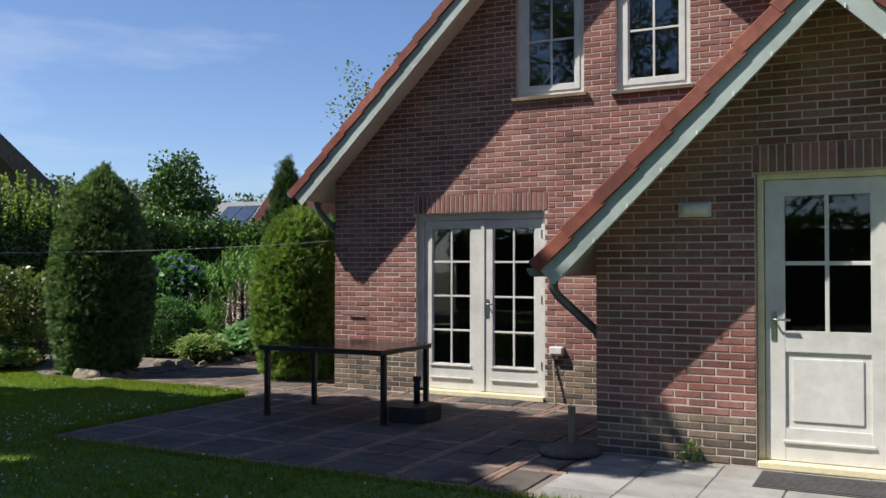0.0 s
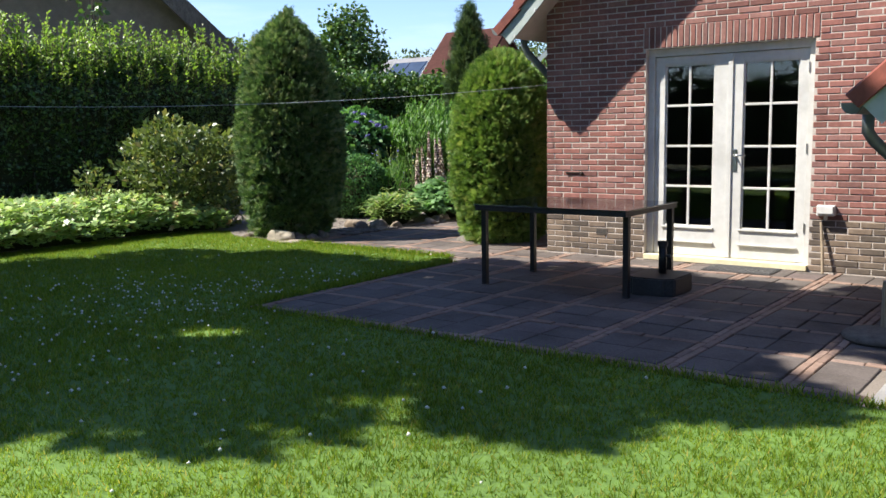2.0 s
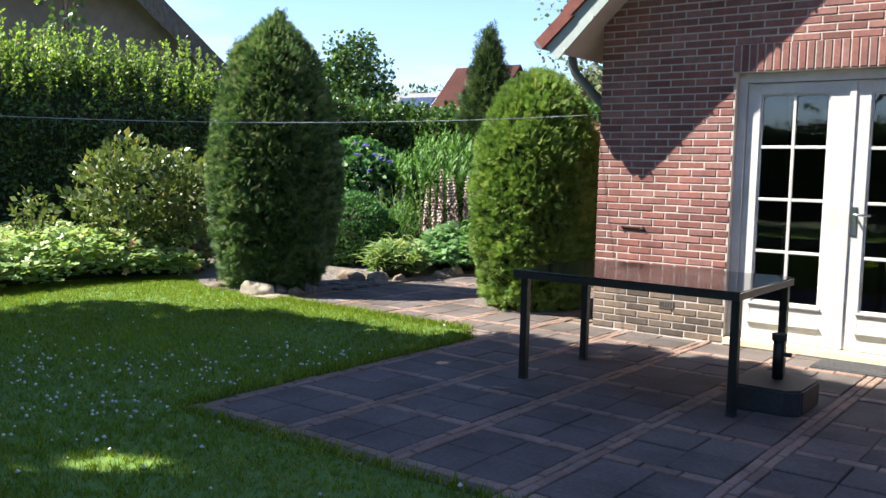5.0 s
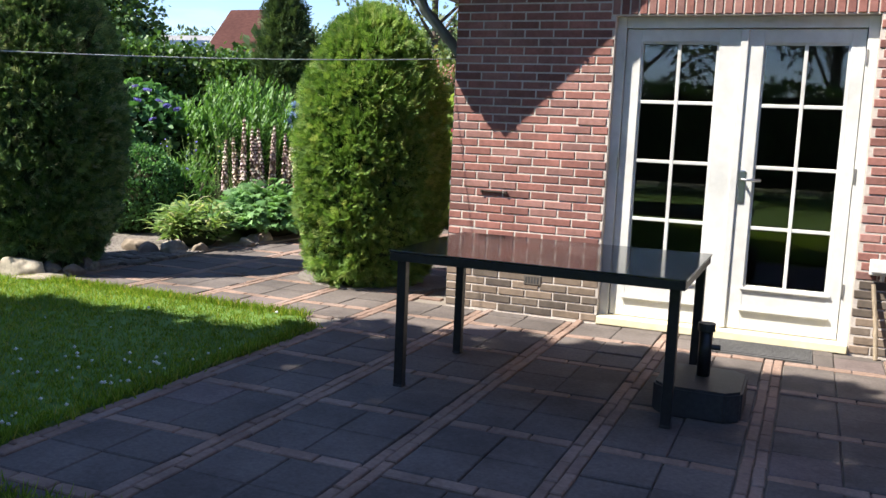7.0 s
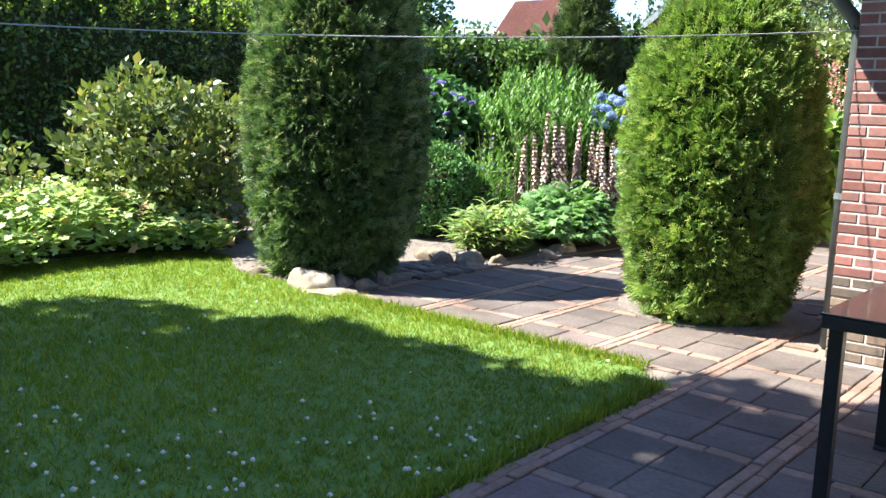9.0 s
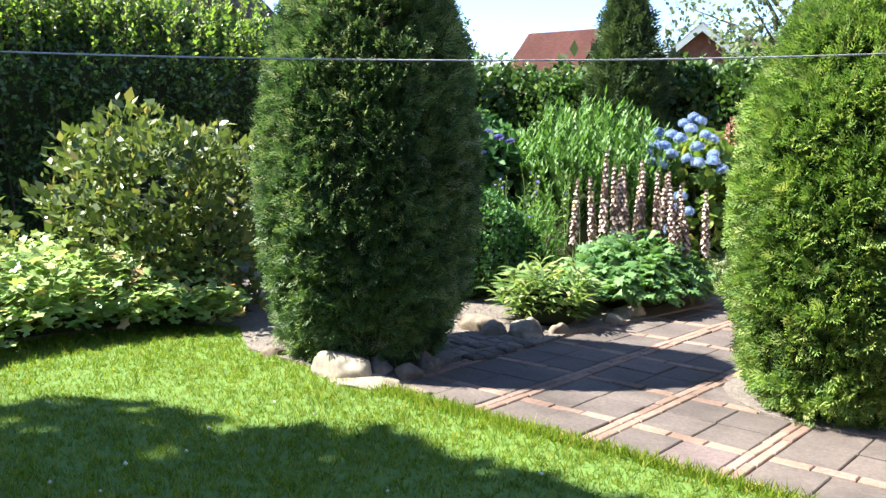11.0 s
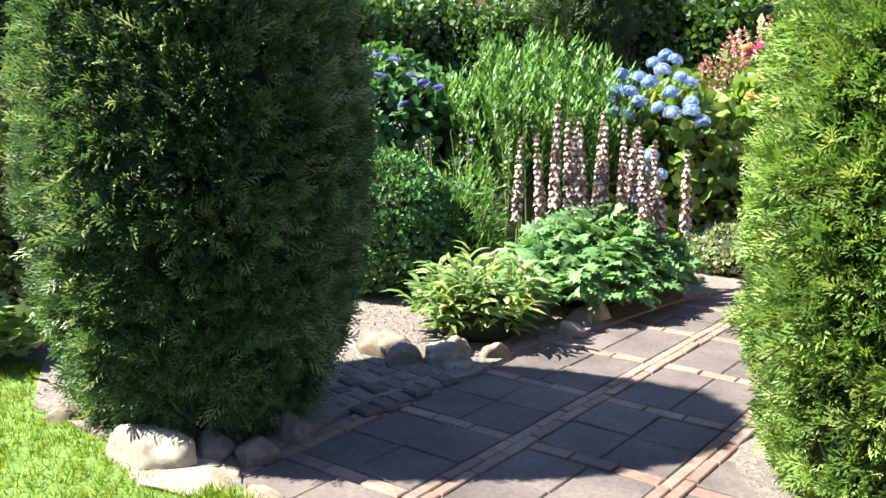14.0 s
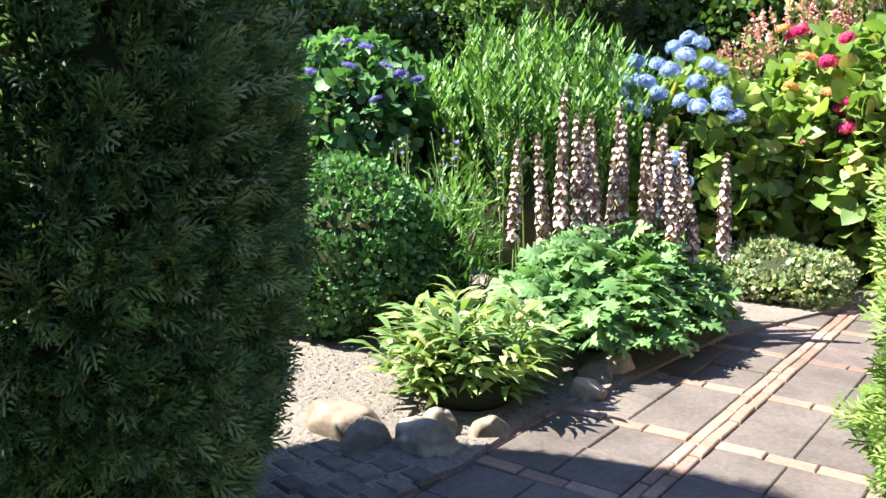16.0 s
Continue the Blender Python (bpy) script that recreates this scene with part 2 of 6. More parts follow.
M["hosta"] = leafy("lance_leaves", [(0.0, (0.1, 0.19, 0.035)), (0.5, (0.17, 0.29, 0.055)), (0.9, (0.28, 0.37, 0.085)), (1.0, (0.4, 0.4, 0.14))], 0.38, 0.45, 0.4, cool=(1.1, 1.0, 1.7))
M["acanthus"] = leafy("acanthus_leaves", [(0.0, (0.1, 0.2, 0.045)), (0.5, (0.15, 0.29, 0.065)), (1.0, (0.23, 0.38, 0.1))], 0.36, 0.55, 0.25, cool=(0.92, 0.95, 1.5))
M["willow"] = leafy("narrow_leaves", [(0.0, (0.065, 0.14, 0.028)), (0.5, (0.125, 0.235, 0.045)), (1.0, (0.21, 0.33, 0.08))], 0.35, 0.5, 0.3, cool=(0.8, 0.95, 1.0))
M["hydrangea"] = leafy("hydrangea_leaves", [(0.0, (0.09, 0.18, 0.03)), (0.5, (0.16, 0.29, 0.05)), (0.9, (0.26, 0.37, 0.075)), (1.0, (0.38, 0.37, 0.1))], 0.38, 0.45, 0.4)
M["variegated"] = leafy("variegated_leaves", [(0.0, (0.08, 0.16, 0.045)), (0.55, (0.17, 0.26, 0.09)), (0.8, (0.33, 0.39, 0.19)), (1.0, (0.55, 0.56, 0.34))], 0.3, 0.5, 0.35)
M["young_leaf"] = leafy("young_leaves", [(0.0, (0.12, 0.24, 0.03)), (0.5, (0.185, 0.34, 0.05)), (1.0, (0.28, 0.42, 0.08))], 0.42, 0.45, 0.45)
M["far_leaf"] = leafy("far_leaves", [(0.0, (0.04, 0.075, 0.025)), (0.5, (0.075, 0.125, 0.045)), (1.0, (0.13, 0.185, 0.08))], 0.3, 0.6, 0.2, 0.3)
M["conifer"] = leafy("conifer_sprays", [(0.0, (0.03, 0.065, 0.022)), (0.5, (0.055, 0.105, 0.035)), (1.0, (0.095, 0.155, 0.05))], 0.25, 0.6, 0.2)
M["birch_leaf"] = leafy("birch_leaves", [(0.0, (0.08, 0.13, 0.045)), (1.0, (0.18, 0.24, 0.1))], 0.4, 0.5, 0.3)
M["blue"] = leafy("blue_petals", [(0.0, (0.17, 0.25, 0.62)), (0.5, (0.27, 0.38, 0.78)), (1.0, (0.48, 0.56, 0.85))], 0.3, 0.7, 0.1, 4.0, (1, 1, 1))
M["violet"] = leafy("violet_petals", [(0.0, (0.13, 0.12, 0.5)), (1.0, (0.27, 0.24, 0.7))], 0.3, 0.7, 0.1, 4.0, (1, 1, 1))
M["red"] = leafy("red_petals", [(0.0, (0.48, 0.02, 0.14)), (0.6, (0.64, 0.045, 0.23)), (1.0, (0.75, 0.15, 0.25))], 0.3, 0.7, 0.1, 4.0, (1, 1, 1))
M["orange"] = leafy("faded_petals", [(0.0, (0.6, 0.25, 0.12)), (1.0, (0.7, 0.42, 0.2))], 0.3, 0.8, 0.1, 4.0, (1, 1, 1))
M["pink"] = leafy("pink_plumes", [(0.0, (0.5, 0.17, 0.2)), (0.6, (0.62, 0.3, 0.32)), (1.0, (0.68, 0.45, 0.42))], 0.3, 0.8, 0.1, 2.0, (1, 1, 1))
M["white_petal"] = leafy("white_petals", [(0.0, (0.52, 0.38, 0.42)), (0.6, (0.74, 0.61, 0.62)), (1.0, (0.84, 0.77, 0.72))], 0.3, 0.7, 0.15, 6.0, (1, 1, 1))
M["bract"] = leafy("purple_bracts", [(0.0, (0.15, 0.08, 0.11)), (0.6, (0.27, 0.17, 0.21)), (1.0, (0.3, 0.26, 0.17))], 0.2, 0.6, 0.3, 6.0, (1, 1, 1))
M["thatch"] = surface("thatch", (0.1, 0.085, 0.07), (0.21, 0.185, 0.155), 18, 0.97, 0.5, 0.8, stretch=(1, 1, 0.35), depth=0.05)
# wall colour lowered to hold the shade that it stands in
M["render"] = surface("rendered_wall", (0.2, 0.175, 0.145), (0.27, 0.24, 0.2), 6, 0.9, 0.5, 0.2)
M["far_brick"] = pieces("far_brick", [(0.0, (0.22, 0.09, 0.06)), (1.0, (0.3, 0.13, 0.09))], 8, 0.9, 0.3, 0.2)
M["far_tile"] = surface("far_roof_tile", (0.045, 0.019, 0.016), (0.085, 0.037, 0.03), 6, 0.95, 0.8, 0.3, spec=0.1, stretch=(1, 1, 4))
M["solar"] = surface("solar_panel", (0.03, 0.045, 0.075), (0.05, 0.07, 0.11), 3, 0.15, 1.0, 0.0)
M["grey_tile"] = surface("grey_roof_tile", (0.12, 0.12, 0.125), (0.2, 0.2, 0.21), 7, 0.7, 0.8, 0.3, stretch=(1, 1, 4))
M["clip"] = surface("tile_clip", (0.6, 0.6, 0.58), (0.72, 0.72, 0.7), 40, 0.4, 3.0, 0.0)
M["wire"] = surface("wire", (0.3, 0.31, 0.32), (0.42, 0.43, 0.44), 40, 0.5, 3.0, 0.0)
M["rubber_mat"] = surface("rubber_mat", (0.035, 0.035, 0.036), (0.11, 0.105, 0.1), 90, 0.9, 4.0, 0.6)

# ---------------------------------------------------------------- builders


def obj(name, mesh, material, parent=None, label="", at=None):
    if material is not None:
        for m in (material if isinstance(material, list) else [material]):
            mesh.materials.append(m)
    ob = new(name, mesh)
    if parent is not None:
        ob.parent = parent
    if at is not None:
        ob.matrix_basis = at
    if label:
        ob["label"] = label
    return ob


def part(name, bm, material, parent=None, label="", smooth=False):
    mesh = bpy.data.meshes.new(name)
    bmesh.ops.recalc_face_normals(bm, faces=bm.faces)
    bm.to_mesh(mesh)
    bm.free()
    if smooth:
        mesh.shade_smooth()
    return obj(name, mesh, material, parent, label)


def thing(name, label, category, place=(0, 0, 0), group="", kind=""):
    e = new(name)
    e.location = place
    e.empty_display_size = 0.2
    return tagged(e, label, category, group, kind)


def add_box(bm, x0, x1, y0, y1, z0, z1, bevel=0.0):
    r = bmesh.ops.create_cube(bm, size=1.0, matrix=Matrix.LocRotScale(((x0 + x1) / 2, (y0 + y1) / 2, (z0 + z1) / 2), None, (abs(x1 - x0), abs(y1 - y0), abs(z1 - z0))))
    if bevel:
        edges = list({e for v in r["verts"] for e in v.link_edges})
        bmesh.ops.bevel(bm, geom=edges, offset=bevel, segments=2, affect="EDGES", profile=0.6)
    return bm


def box(x0, x1, y0, y1, z0, z1, bevel=0.0):
    return add_box(bmesh.new(), x0, x1, y0, y1, z0, z1, bevel)


def tube(points, radius, sides=10, bm=None, radii=None):
    bm = bm or bmesh.new()
    pts = [Vector(p) for p in points]
    rings = []
    for i, p in enumerate(pts):
        d = (pts[min(i + 1, len(pts) - 1)] - pts[max(i - 1, 0)]).normalized()
        a = d.orthogonal().normalized() if i == 0 else (rings_axis - d * rings_axis.dot(d)).normalized()
        rings_axis = a
        b = d.cross(a)
        r = radii[i] if radii else radius
        rings.append([bm.verts.new(p + (a * math.cos(k * 2 * math.pi / sides) + b * math.sin(k * 2 * math.pi / sides)) * r) for k in range(sides)])
    for r0, r1 in zip(rings, rings[1:]):
        for k in range(sides):
            bm.faces.new((r0[k], r0[(k + 1) % sides], r1[(k + 1) % sides], r1[k]))
    bm.faces.new(rings[0])
    bm.faces.new(rings[-1])
    return bm


def prism(poly, axis, a, b):
    """A flat outline in two coordinates, drawn out along the third."""
    bm = bmesh.new()

    def at(p, v):
        return {"x": (v, p[0], p[1]), "y": (p[0], v, p[1]), "z": (p[0], p[1], v)}[axis]
    lo, hi = [bm.verts.new(at(p, a)) for p in poly], [bm.verts.new(at(p, b)) for p in poly]
    n = len(poly)
    bm.faces.new(lo)
    bm.faces.new(hi)
    for i in range(n):
        bm.faces.new((lo[i], lo[(i + 1) % n], hi[(i + 1) % n], hi[i]))
    return bm


def rock(name, place, size, turn, material, label, seed, parent=None):
    bm = bmesh.new()
    bmesh.ops.create_icosphere(bm, subdivisions=4, radius=1.0)
    off = Vector((seed * 3.7, seed * 1.3, seed * 2.1))
    rc = random.Random(seed)
    cuts = [Vector((rc.gauss(0, 1), rc.gauss(0, 1), rc.gauss(0.3, 0.8))).normalized() for _ in range(7)]
    for v in bm.verts:
        n = noise.noise(v.co * 0.9 + off) * 0.38 + noise.noise(v.co * 2.3 + off) * 0.16 + noise.noise(v.co * 6 + off) * 0.04
        v.co *= 1 + n
        for q in cuts:
            over = v.co.dot(q) - 0.74
            if over > 0:
                v.co -= q * over * 0.85
        v.co.z = max(v.co.z, -0.45)
        v.co = Vector((v.co.x * size[0], v.co.y * size[1], v.co.z * size[2]))
    mesh = bpy.data.meshes.new(name)
    bm.to_mesh(mesh)
    bm.free()
    mesh.shade_smooth()
    ob = obj(name, mesh, material, parent, "", pose(place[0], place[1], place[2] + size[2] * 0.35, 0, 0, turn))
    return tagged(ob, label, "stone", "border stones")


# ---- leaves scattered in one mesh: numpy arrays of a small shape, turned, scaled and placed
rng = np.random.default_rng(11)


def shape(verts, faces):
    return np.array(verts, float), faces


LEAF = shape([(0, 0, 0), (0.28, 0.45, 0.06), (0, 1, -0.06), (-0.28, 0.45, 0.06)], [(0, 1, 2, 3)])
ROUND_LEAF = shape([(0, 0, 0), (0.3, 0.22, 0.03), (0.4, 0.55, 0.04), (0, 1, -0.05), (-0.4, 0.55, 0.04), (-0.3, 0.22, 0.03)], [(0, 1, 2, 3), (0, 3, 4, 5)])
BIG_LEAF = shape([(0, 0, 0), (0.3, 0.2, 0.05), (0.42, 0.5, 0.04), (0.25, 0.8, -0.02), (0, 1, -0.14), (-0.25, 0.8, -0.02), (-0.42, 0.5, 0.04), (-0.3, 0.2, 0.05), (0, 0.5, 0)], [(0, 1, 2, 8), (8, 2, 3, 4), (8, 4, 5, 6), (0, 8, 6, 7)])
LANCE = shape([(-0.03, 0, 0), (0.03, 0, 0), (0.13, 0.4, 0.16), (0.1, 0.7, 0.13), (0, 1, -0.02), (-0.1, 0.7, 0.13), (-0.13, 0.4, 0.16)], [(0, 1, 2, 6), (6, 2, 3, 5), (3, 4, 5)])
NARROW = shape([(-0.02, 0, 0), (0.02, 0, 0), (0.075, 0.5, 0.03), (0, 1, -0.02), (-0.075, 0.5, 0.03)], [(0, 1, 2, 4), (2, 3, 4)])
BLADE = shape([(-0.09, 0, 0), (0.09, 0, 0), (0.0, 1, 0.0)], [(0, 1, 2)])


def lobed(n, depth, stalk):
    v, f = [(0, stalk, 0.0)], []
    for i in range(2 * n + 1):
        a = math.radians(-150 + 300 * i / (2 * n))
        r = 0.5 if i % 2 else 0.5 * depth
        v.append((math.sin(a) * r, stalk + math.cos(a) * r, 0.09 * r - 0.03))
    for i in range(1, 2 * n + 1):
        f.append((0, i, i + 1))
    return shape(v, f)


PALM = lobed(5, 0.66, 0.45)


def spray():
    """A flat feathery fan: thin twiglets on both sides of one rib."""
    v, f = [], []
    n = 4
    for k in range(n + 1):
        z = 0.04 * math.sin(2 * k) - 0.1 * (k / n) ** 2
        w = 0.02 + 0.012 * (n - k) / n
        v += [(-w, k / n, z), (w, k / n, z)]
    for k in range(n):
        f.append((2 * k, 2 * k + 1, 2 * k + 3, 2 * k + 2))
        l = 0.5 * (1 - 0.65 * k / n)
        for side in (0, 1):
            sx = -1 if side == 0 else 1
            b = len(v)
            y = k / n + 0.1 * side
            root = 2 * k + side
            v += [(sx * (0.42 * l + 0.03), y + 0.36 * l, 0.03), (sx * 0.72 * l, y + 0.86 * l, -0.12 * l), (sx * (0.3 * l), y + 0.5 * l, 0.02)]
            f.append((root, b, b + 1, b + 2) if side else (root, b + 2, b + 1, b))
    return shape(v, f)


SPRAY = spray()


def acanthus_leaf():
    """A broad blade with pointed lobes on both sides of a raised midrib."""
    v, f = [], []
    for side in (-1, 1):
        b = len(v)
        for i in range(13):
            y = i / 12
            w = 0.42 * math.sin(math.pi * (0.08 + 0.9 * y) ** 0.85) ** 0.8
            lobe = 1.0 if i % 2 else 0.36
            z = 0.18 * math.sin(math.pi * y) - 0.1 * y
            v += [(0, y, z), (side * (w * lobe + 0.01), y + (0.1 if i % 2 else -0.01), z - 0.05 + (0.03 if i % 2 else 0.07) * side)]
        for i in range(12):
            q = b + 2 * i
            f.append((q, q + 1, q + 3, q + 2) if side > 0 else (q, q + 2, q + 3, q + 1))
    return shape(v, f)


ACANTHUS = acanthus_leaf()


def scatter(name, places, forward, up, size, shp, material, parent=None, label="", width=None, slots=None):
    """One mesh of many leaves. forward: where the tip points; up: the leaf's face."""
    tv, tf = shp
    n = len(places)
    y = forward / (np.linalg.norm(forward, axis=1, keepdims=True) + 1e-9)
    x = np.cross(y, up)
    x /= np.linalg.norm(x, axis=1, keepdims=True) + 1e-9
    z = np.cross(x, y)
    size = np.broadcast_to(np.asarray(size, float), (n,))
    width = size if width is None else np.broadcast_to(np.asarray(width, float), (n,))
    co = places[:, None, :] + tv[None, :, 0, None] * (x * width[:, None])[:, None, :] + tv[None, :, 1, None] * (y * size[:, None])[:, None, :] + tv[None, :, 2, None] * (z * size[:, None])[:, None, :]
    k = len(tv)
    counts = np.array([len(f) for f in tf])
    flat = np.concatenate([np.array(f) for f in tf])
    loops = (flat[None, :] + (np.arange(n) * k)[:, None]).ravel()
    totals = np.tile(counts, n)
    starts = np.concatenate([[0], np.cumsum(totals)[:-1]])
    mesh = bpy.data.meshes.new(name)
    mesh.vertices.add(n * k)
    mesh.vertices.foreach_set("co", co.astype(np.float32).ravel())
    mesh.loops.add(len(loops))
    mesh.loops.foreach_set("vertex_index", loops.astype(np.int32))
    mesh.polygons.add(len(totals))
    mesh.polygons.foreach_set("loop_start", starts.astype(np.int32))
    mesh.polygons.foreach_set("loop_total", totals.astype(np.int32))
    mesh.update(calc_edges=True)
    if slots is not None:
        mesh.polygons.foreach_set("material_index", np.repeat(slots, len(tf)).astype(np.int32))
    return obj(name, mesh, material, parent, label)


def unit(v):
    return v / (np.linalg.norm(v, axis=1, keepdims=True) + 1e-9)


def lump(p, scale, seed):
    """Smooth cheap noise of points, about -1 to 1."""
    q = p * scale + seed * 7.31
    return (np.sin(q[:, 0] * 1.7 + np.sin(q[:, 1] * 1.3 + seed)) + np.sin(q[:, 1] * 1.9 + np.sin(q[:, 2] * 1.1)) + np.sin(q[:, 2] * 1.6 + np.sin(q[:, 0] * 1.5 + 2 * seed))) / 3


def revolve_surface(n, h, profile, squash=(1.0, 1.0)):
    """Points and outward normals on an upright round body; profile gives the radius at heights 0 to 1."""
    hs = np.linspace(0, 1, 200)
    rs = np.interp(hs, [p[0] for p in profile], [p[1] for p in profile])
    slope = np.gradient(rs, hs * h)
    weight = rs * np.sqrt(1 + slope ** 2) + 1e-4
    cdf = np.cumsum(weight) / weight.sum()
    u = np.interp(rng.random(n), cdf, hs)
    a = rng.random(n) * 2 * np.pi
    r = np.interp(u, hs, rs)
    s = np.interp(u, hs, slope)
    p = np.stack([np.cos(a) * r * squash[0], np.sin(a) * r * squash[1], u * h], 1)
    nrm = unit(np.stack([np.cos(a), np.sin(a), -s], 1))
    return p, nrm


def core_mesh(h, profile, squash, shrink, seed, lift=0.0):
    bm = bmesh.new()
    rings = []
    steps, sides = 18, 26
    for i in range(steps + 1):
        u = i / steps
        r = np.interp(u, [p[0] for p in profile], [p[1] for p in profile]) * shrink
        ring = []
        for k in range(sides):
            a = 2 * math.pi * k / sides
            p = Vector((math.cos(a) * r * squash[0], math.sin(a) * r * squash[1], lift + u * (h * (0.5 + shrink / 2) - lift)))
            n = noise.noise(p * 3 + Vector((seed, 0, 0)))
            p.x *= 1 + 0.12 * n
            p.y *= 1 + 0.12 * n
            ring.append(bm.verts.new(p))
        rings.append(ring)
    for r0, r1 in zip(rings, rings[1:]):
        for k in range(sides):
            bm.faces.new((r0[k], r0[(k + 1) % sides], r1[(k + 1) % sides], r1[k]))
    bm.faces.new(rings[0])
    bm.faces.new(rings[-1])
    return bm


def bush(name, label, category, place, h, profile, n, shp, size, material, squash=(1, 1), rough=0.1, depth=0.1, lean=0.35, upward=0.4, seed=1, core=0.82, group="", size_var=0.35, stems=0, leaf_name="foliage", face_out=0.8):
    """A shrub: a dark core for the shade inside, and leaves in a loose uneven shell round it."""
    e = thing(name, label, category, place, group)
    p, nrm = revolve_surface(n, h, profile, squash)
    bulge = lump(p, 3.0 / max(0.4, h ** 0.5), seed) * rough + lump(p, 9.0, seed + 2) * rough * 0.5
    inward = -np.abs(rng.normal(0, depth, n)) + depth * 0.6
    p = p + nrm * (bulge + inward)[:, None]
    p[:, 2] = np.maximum(p[:, 2], 0.015)
    jig = rng.normal(0, 1, (n, 3))
    up = np.array([0, 0, 1.0])
    fwd = unit(nrm * lean + jig * 0.45 + up * upward)
    face = unit(nrm * face_out + rng.normal(0, 0.4, (n, 3)) + up * 0.4)
    s = size * (1 + size_var * rng.normal(0, 1, n)).clip(0.5, 1.8)
    scatter(leaf_name, p, fwd, face, s, shp, material, e)
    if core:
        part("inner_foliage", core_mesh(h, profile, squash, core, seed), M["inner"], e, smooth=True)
    if stems:
        bm = bmesh.new()
        for k in range(stems):
            a = k * 2.4
            tube([(0.05 * math.cos(a), 0.05 * math.sin(a), 0), (0.3 * profile[2][1] * math.cos(a), 0.3 * profile[2][1] * math.sin(a), h * 0.3), (0.7 * profile[2][1] * math.cos(a + 0.3), 0.7 * profile[2][1] * math.sin(a + 0.3), h * 0.7)], 0.02, 6, bm, [0.025, 0.018, 0.008])
        part("stem", bm, M["twig"], e)
    return e


# ---------------------------------------------------------------- ground and paving
PX, PY, X0, Y0 = 0.685, 0.683, -4.60, 6.08   # pitch of the paving grid and one crossing of it


def line_x(i):
    return X0 - PX * i


def line_y(j):
    return Y0 + PY * j


ground = part("ground", box(-400, 400, -400, 400, -0.5, -0.03), M["ground"])
tagged(ground, "earth under the garden reaching the horizon", "ground", kind="structure")

LAWN = [(-1.6, -9.0), (-1.6, 3.0), (-1.6, 5.9), (-6.72, 5.92), (-6.74, 8.75), (-6.98, 9.0), (-7.5, 9.06), (-8.4, 9.1), (-9.2, 9.16), (-9.9, 9.1), (-10.6, 9.12), (-11.2, 9.5), (-11.7, 9.2), (-11.85, 8.4), (-11.75, 7.5), (-11.75, 6.3), (-11.8, 5.0), (-11.9, 2.0), (-11.9, -9.0)]
LAWN2 = [(-1.6, 5.9), (-1.6, 3.0), (-1.6, -9.0), (8, -9), (8, 5.9)]


def sheet(poly, z, depth):
    return prism(poly, "z", z - depth, z)


lawn = part("lawn", sheet(LAWN, 0.005, 0.03), M["turf"])
tagged(lawn, "short mown green lawn with clover", "lawn", kind="structure")
lawn2 = part("lawn", sheet(LAWN2, 0.005, 0.03), M["turf"])
tagged(lawn2, "short mown green lawn beside the concrete slabs", "lawn", kind="structure")


def inside(px, py, poly):
    r = np.zeros(len(px), bool)
    n = len(poly)
    for i in range(n):
        x1, y1 = poly[i]
        x2, y2 = poly[(i + 1) % n]
        c = (y1 > py) != (y2 > py)
        with np.errstate(divide="ignore", invalid="ignore"):
            c &= px < (x2 - x1) * (py - y1) / (y2 - y1) + x1
        r ^= c
    return r


def grass(name, x0, x1, y0, y1, n, h, keep):
    px, py = rng.uniform(x0, x1, n), rng.uniform(y0, y1, n)
    ok = keep(px, py)
    px, py = px[ok], py[ok]
    m = 4
    px, py = np.repeat(px, m) + rng.normal(0, 0.012, len(px) * m), np.repeat(py, m) + rng.normal(0, 0.012, len(py) * m)
    k = len(px)
    p = np.stack([px, py, np.full(k, 0.004)], 1)
    fwd = np.stack([rng.normal(0, 0.5, k), rng.normal(0, 0.5, k), np.ones(k)], 1)
    hs = h * rng.uniform(0.5, 1.35, k) * (1 + 0.35 * lump(p, 1.6, 4))
    g = scatter(name, p, fwd, rng.normal(0, 1, (k, 3)), hs, BLADE, M["grass"], None, "", np.full(k, 0.031))
    return tagged(g, "short green grass blades covering the lawn", "grass", kind="stuff")


def on_lawn(px, py):
    return inside(px, py, LAWN) | (inside(px, py, LAWN2) & (px < 1.5))


grass("grass", -11.9, 1.0, 1.5, 9.55, 140000, 0.033, on_lawn)
grass("grass", -11.9, 7.9, -6.2, 1.5, 24000, 0.036, lambda a, b: inside(a, b, LAWN) | inside(a, b, LAWN2))
grass("grass", 1.0, 7.9, 1.5, 5.9, 9000, 0.036, lambda a, b: inside(a, b, LAWN2))
# longer fringe along the paving and under the border
fx = np.concatenate([rng.uniform(-9.3, -6.95, 2600), rng.normal(-6.74, 0.025, 1500), rng.uniform(-6.7, -1.6, 2200)])
fy = np.concatenate([9.03 + rng.normal(0, 0.035, 2600), rng.uniform(6.0, 8.8, 1500), 5.93 + rng.normal(0, 0.03, 2200)])
fp = np.stack([fx, fy, np.full(len(fx), 0.0)], 1)
fringe = scatter("grass_fringe", fp, np.stack([rng.normal(0, 0.5, len(fx)), rng.normal(0.1, 0.5, len(fx)), np.ones(len(fx))], 1), rng.normal(0, 1, (len(fx), 3)), 0.06 * rng.uniform(0.5, 1.4, len(fx)), BLADE, M["grass"], None, "", np.full(len(fx), 0.05))
tagged(fringe, "longer grass along the edge of the paving", "grass", kind="stuff")

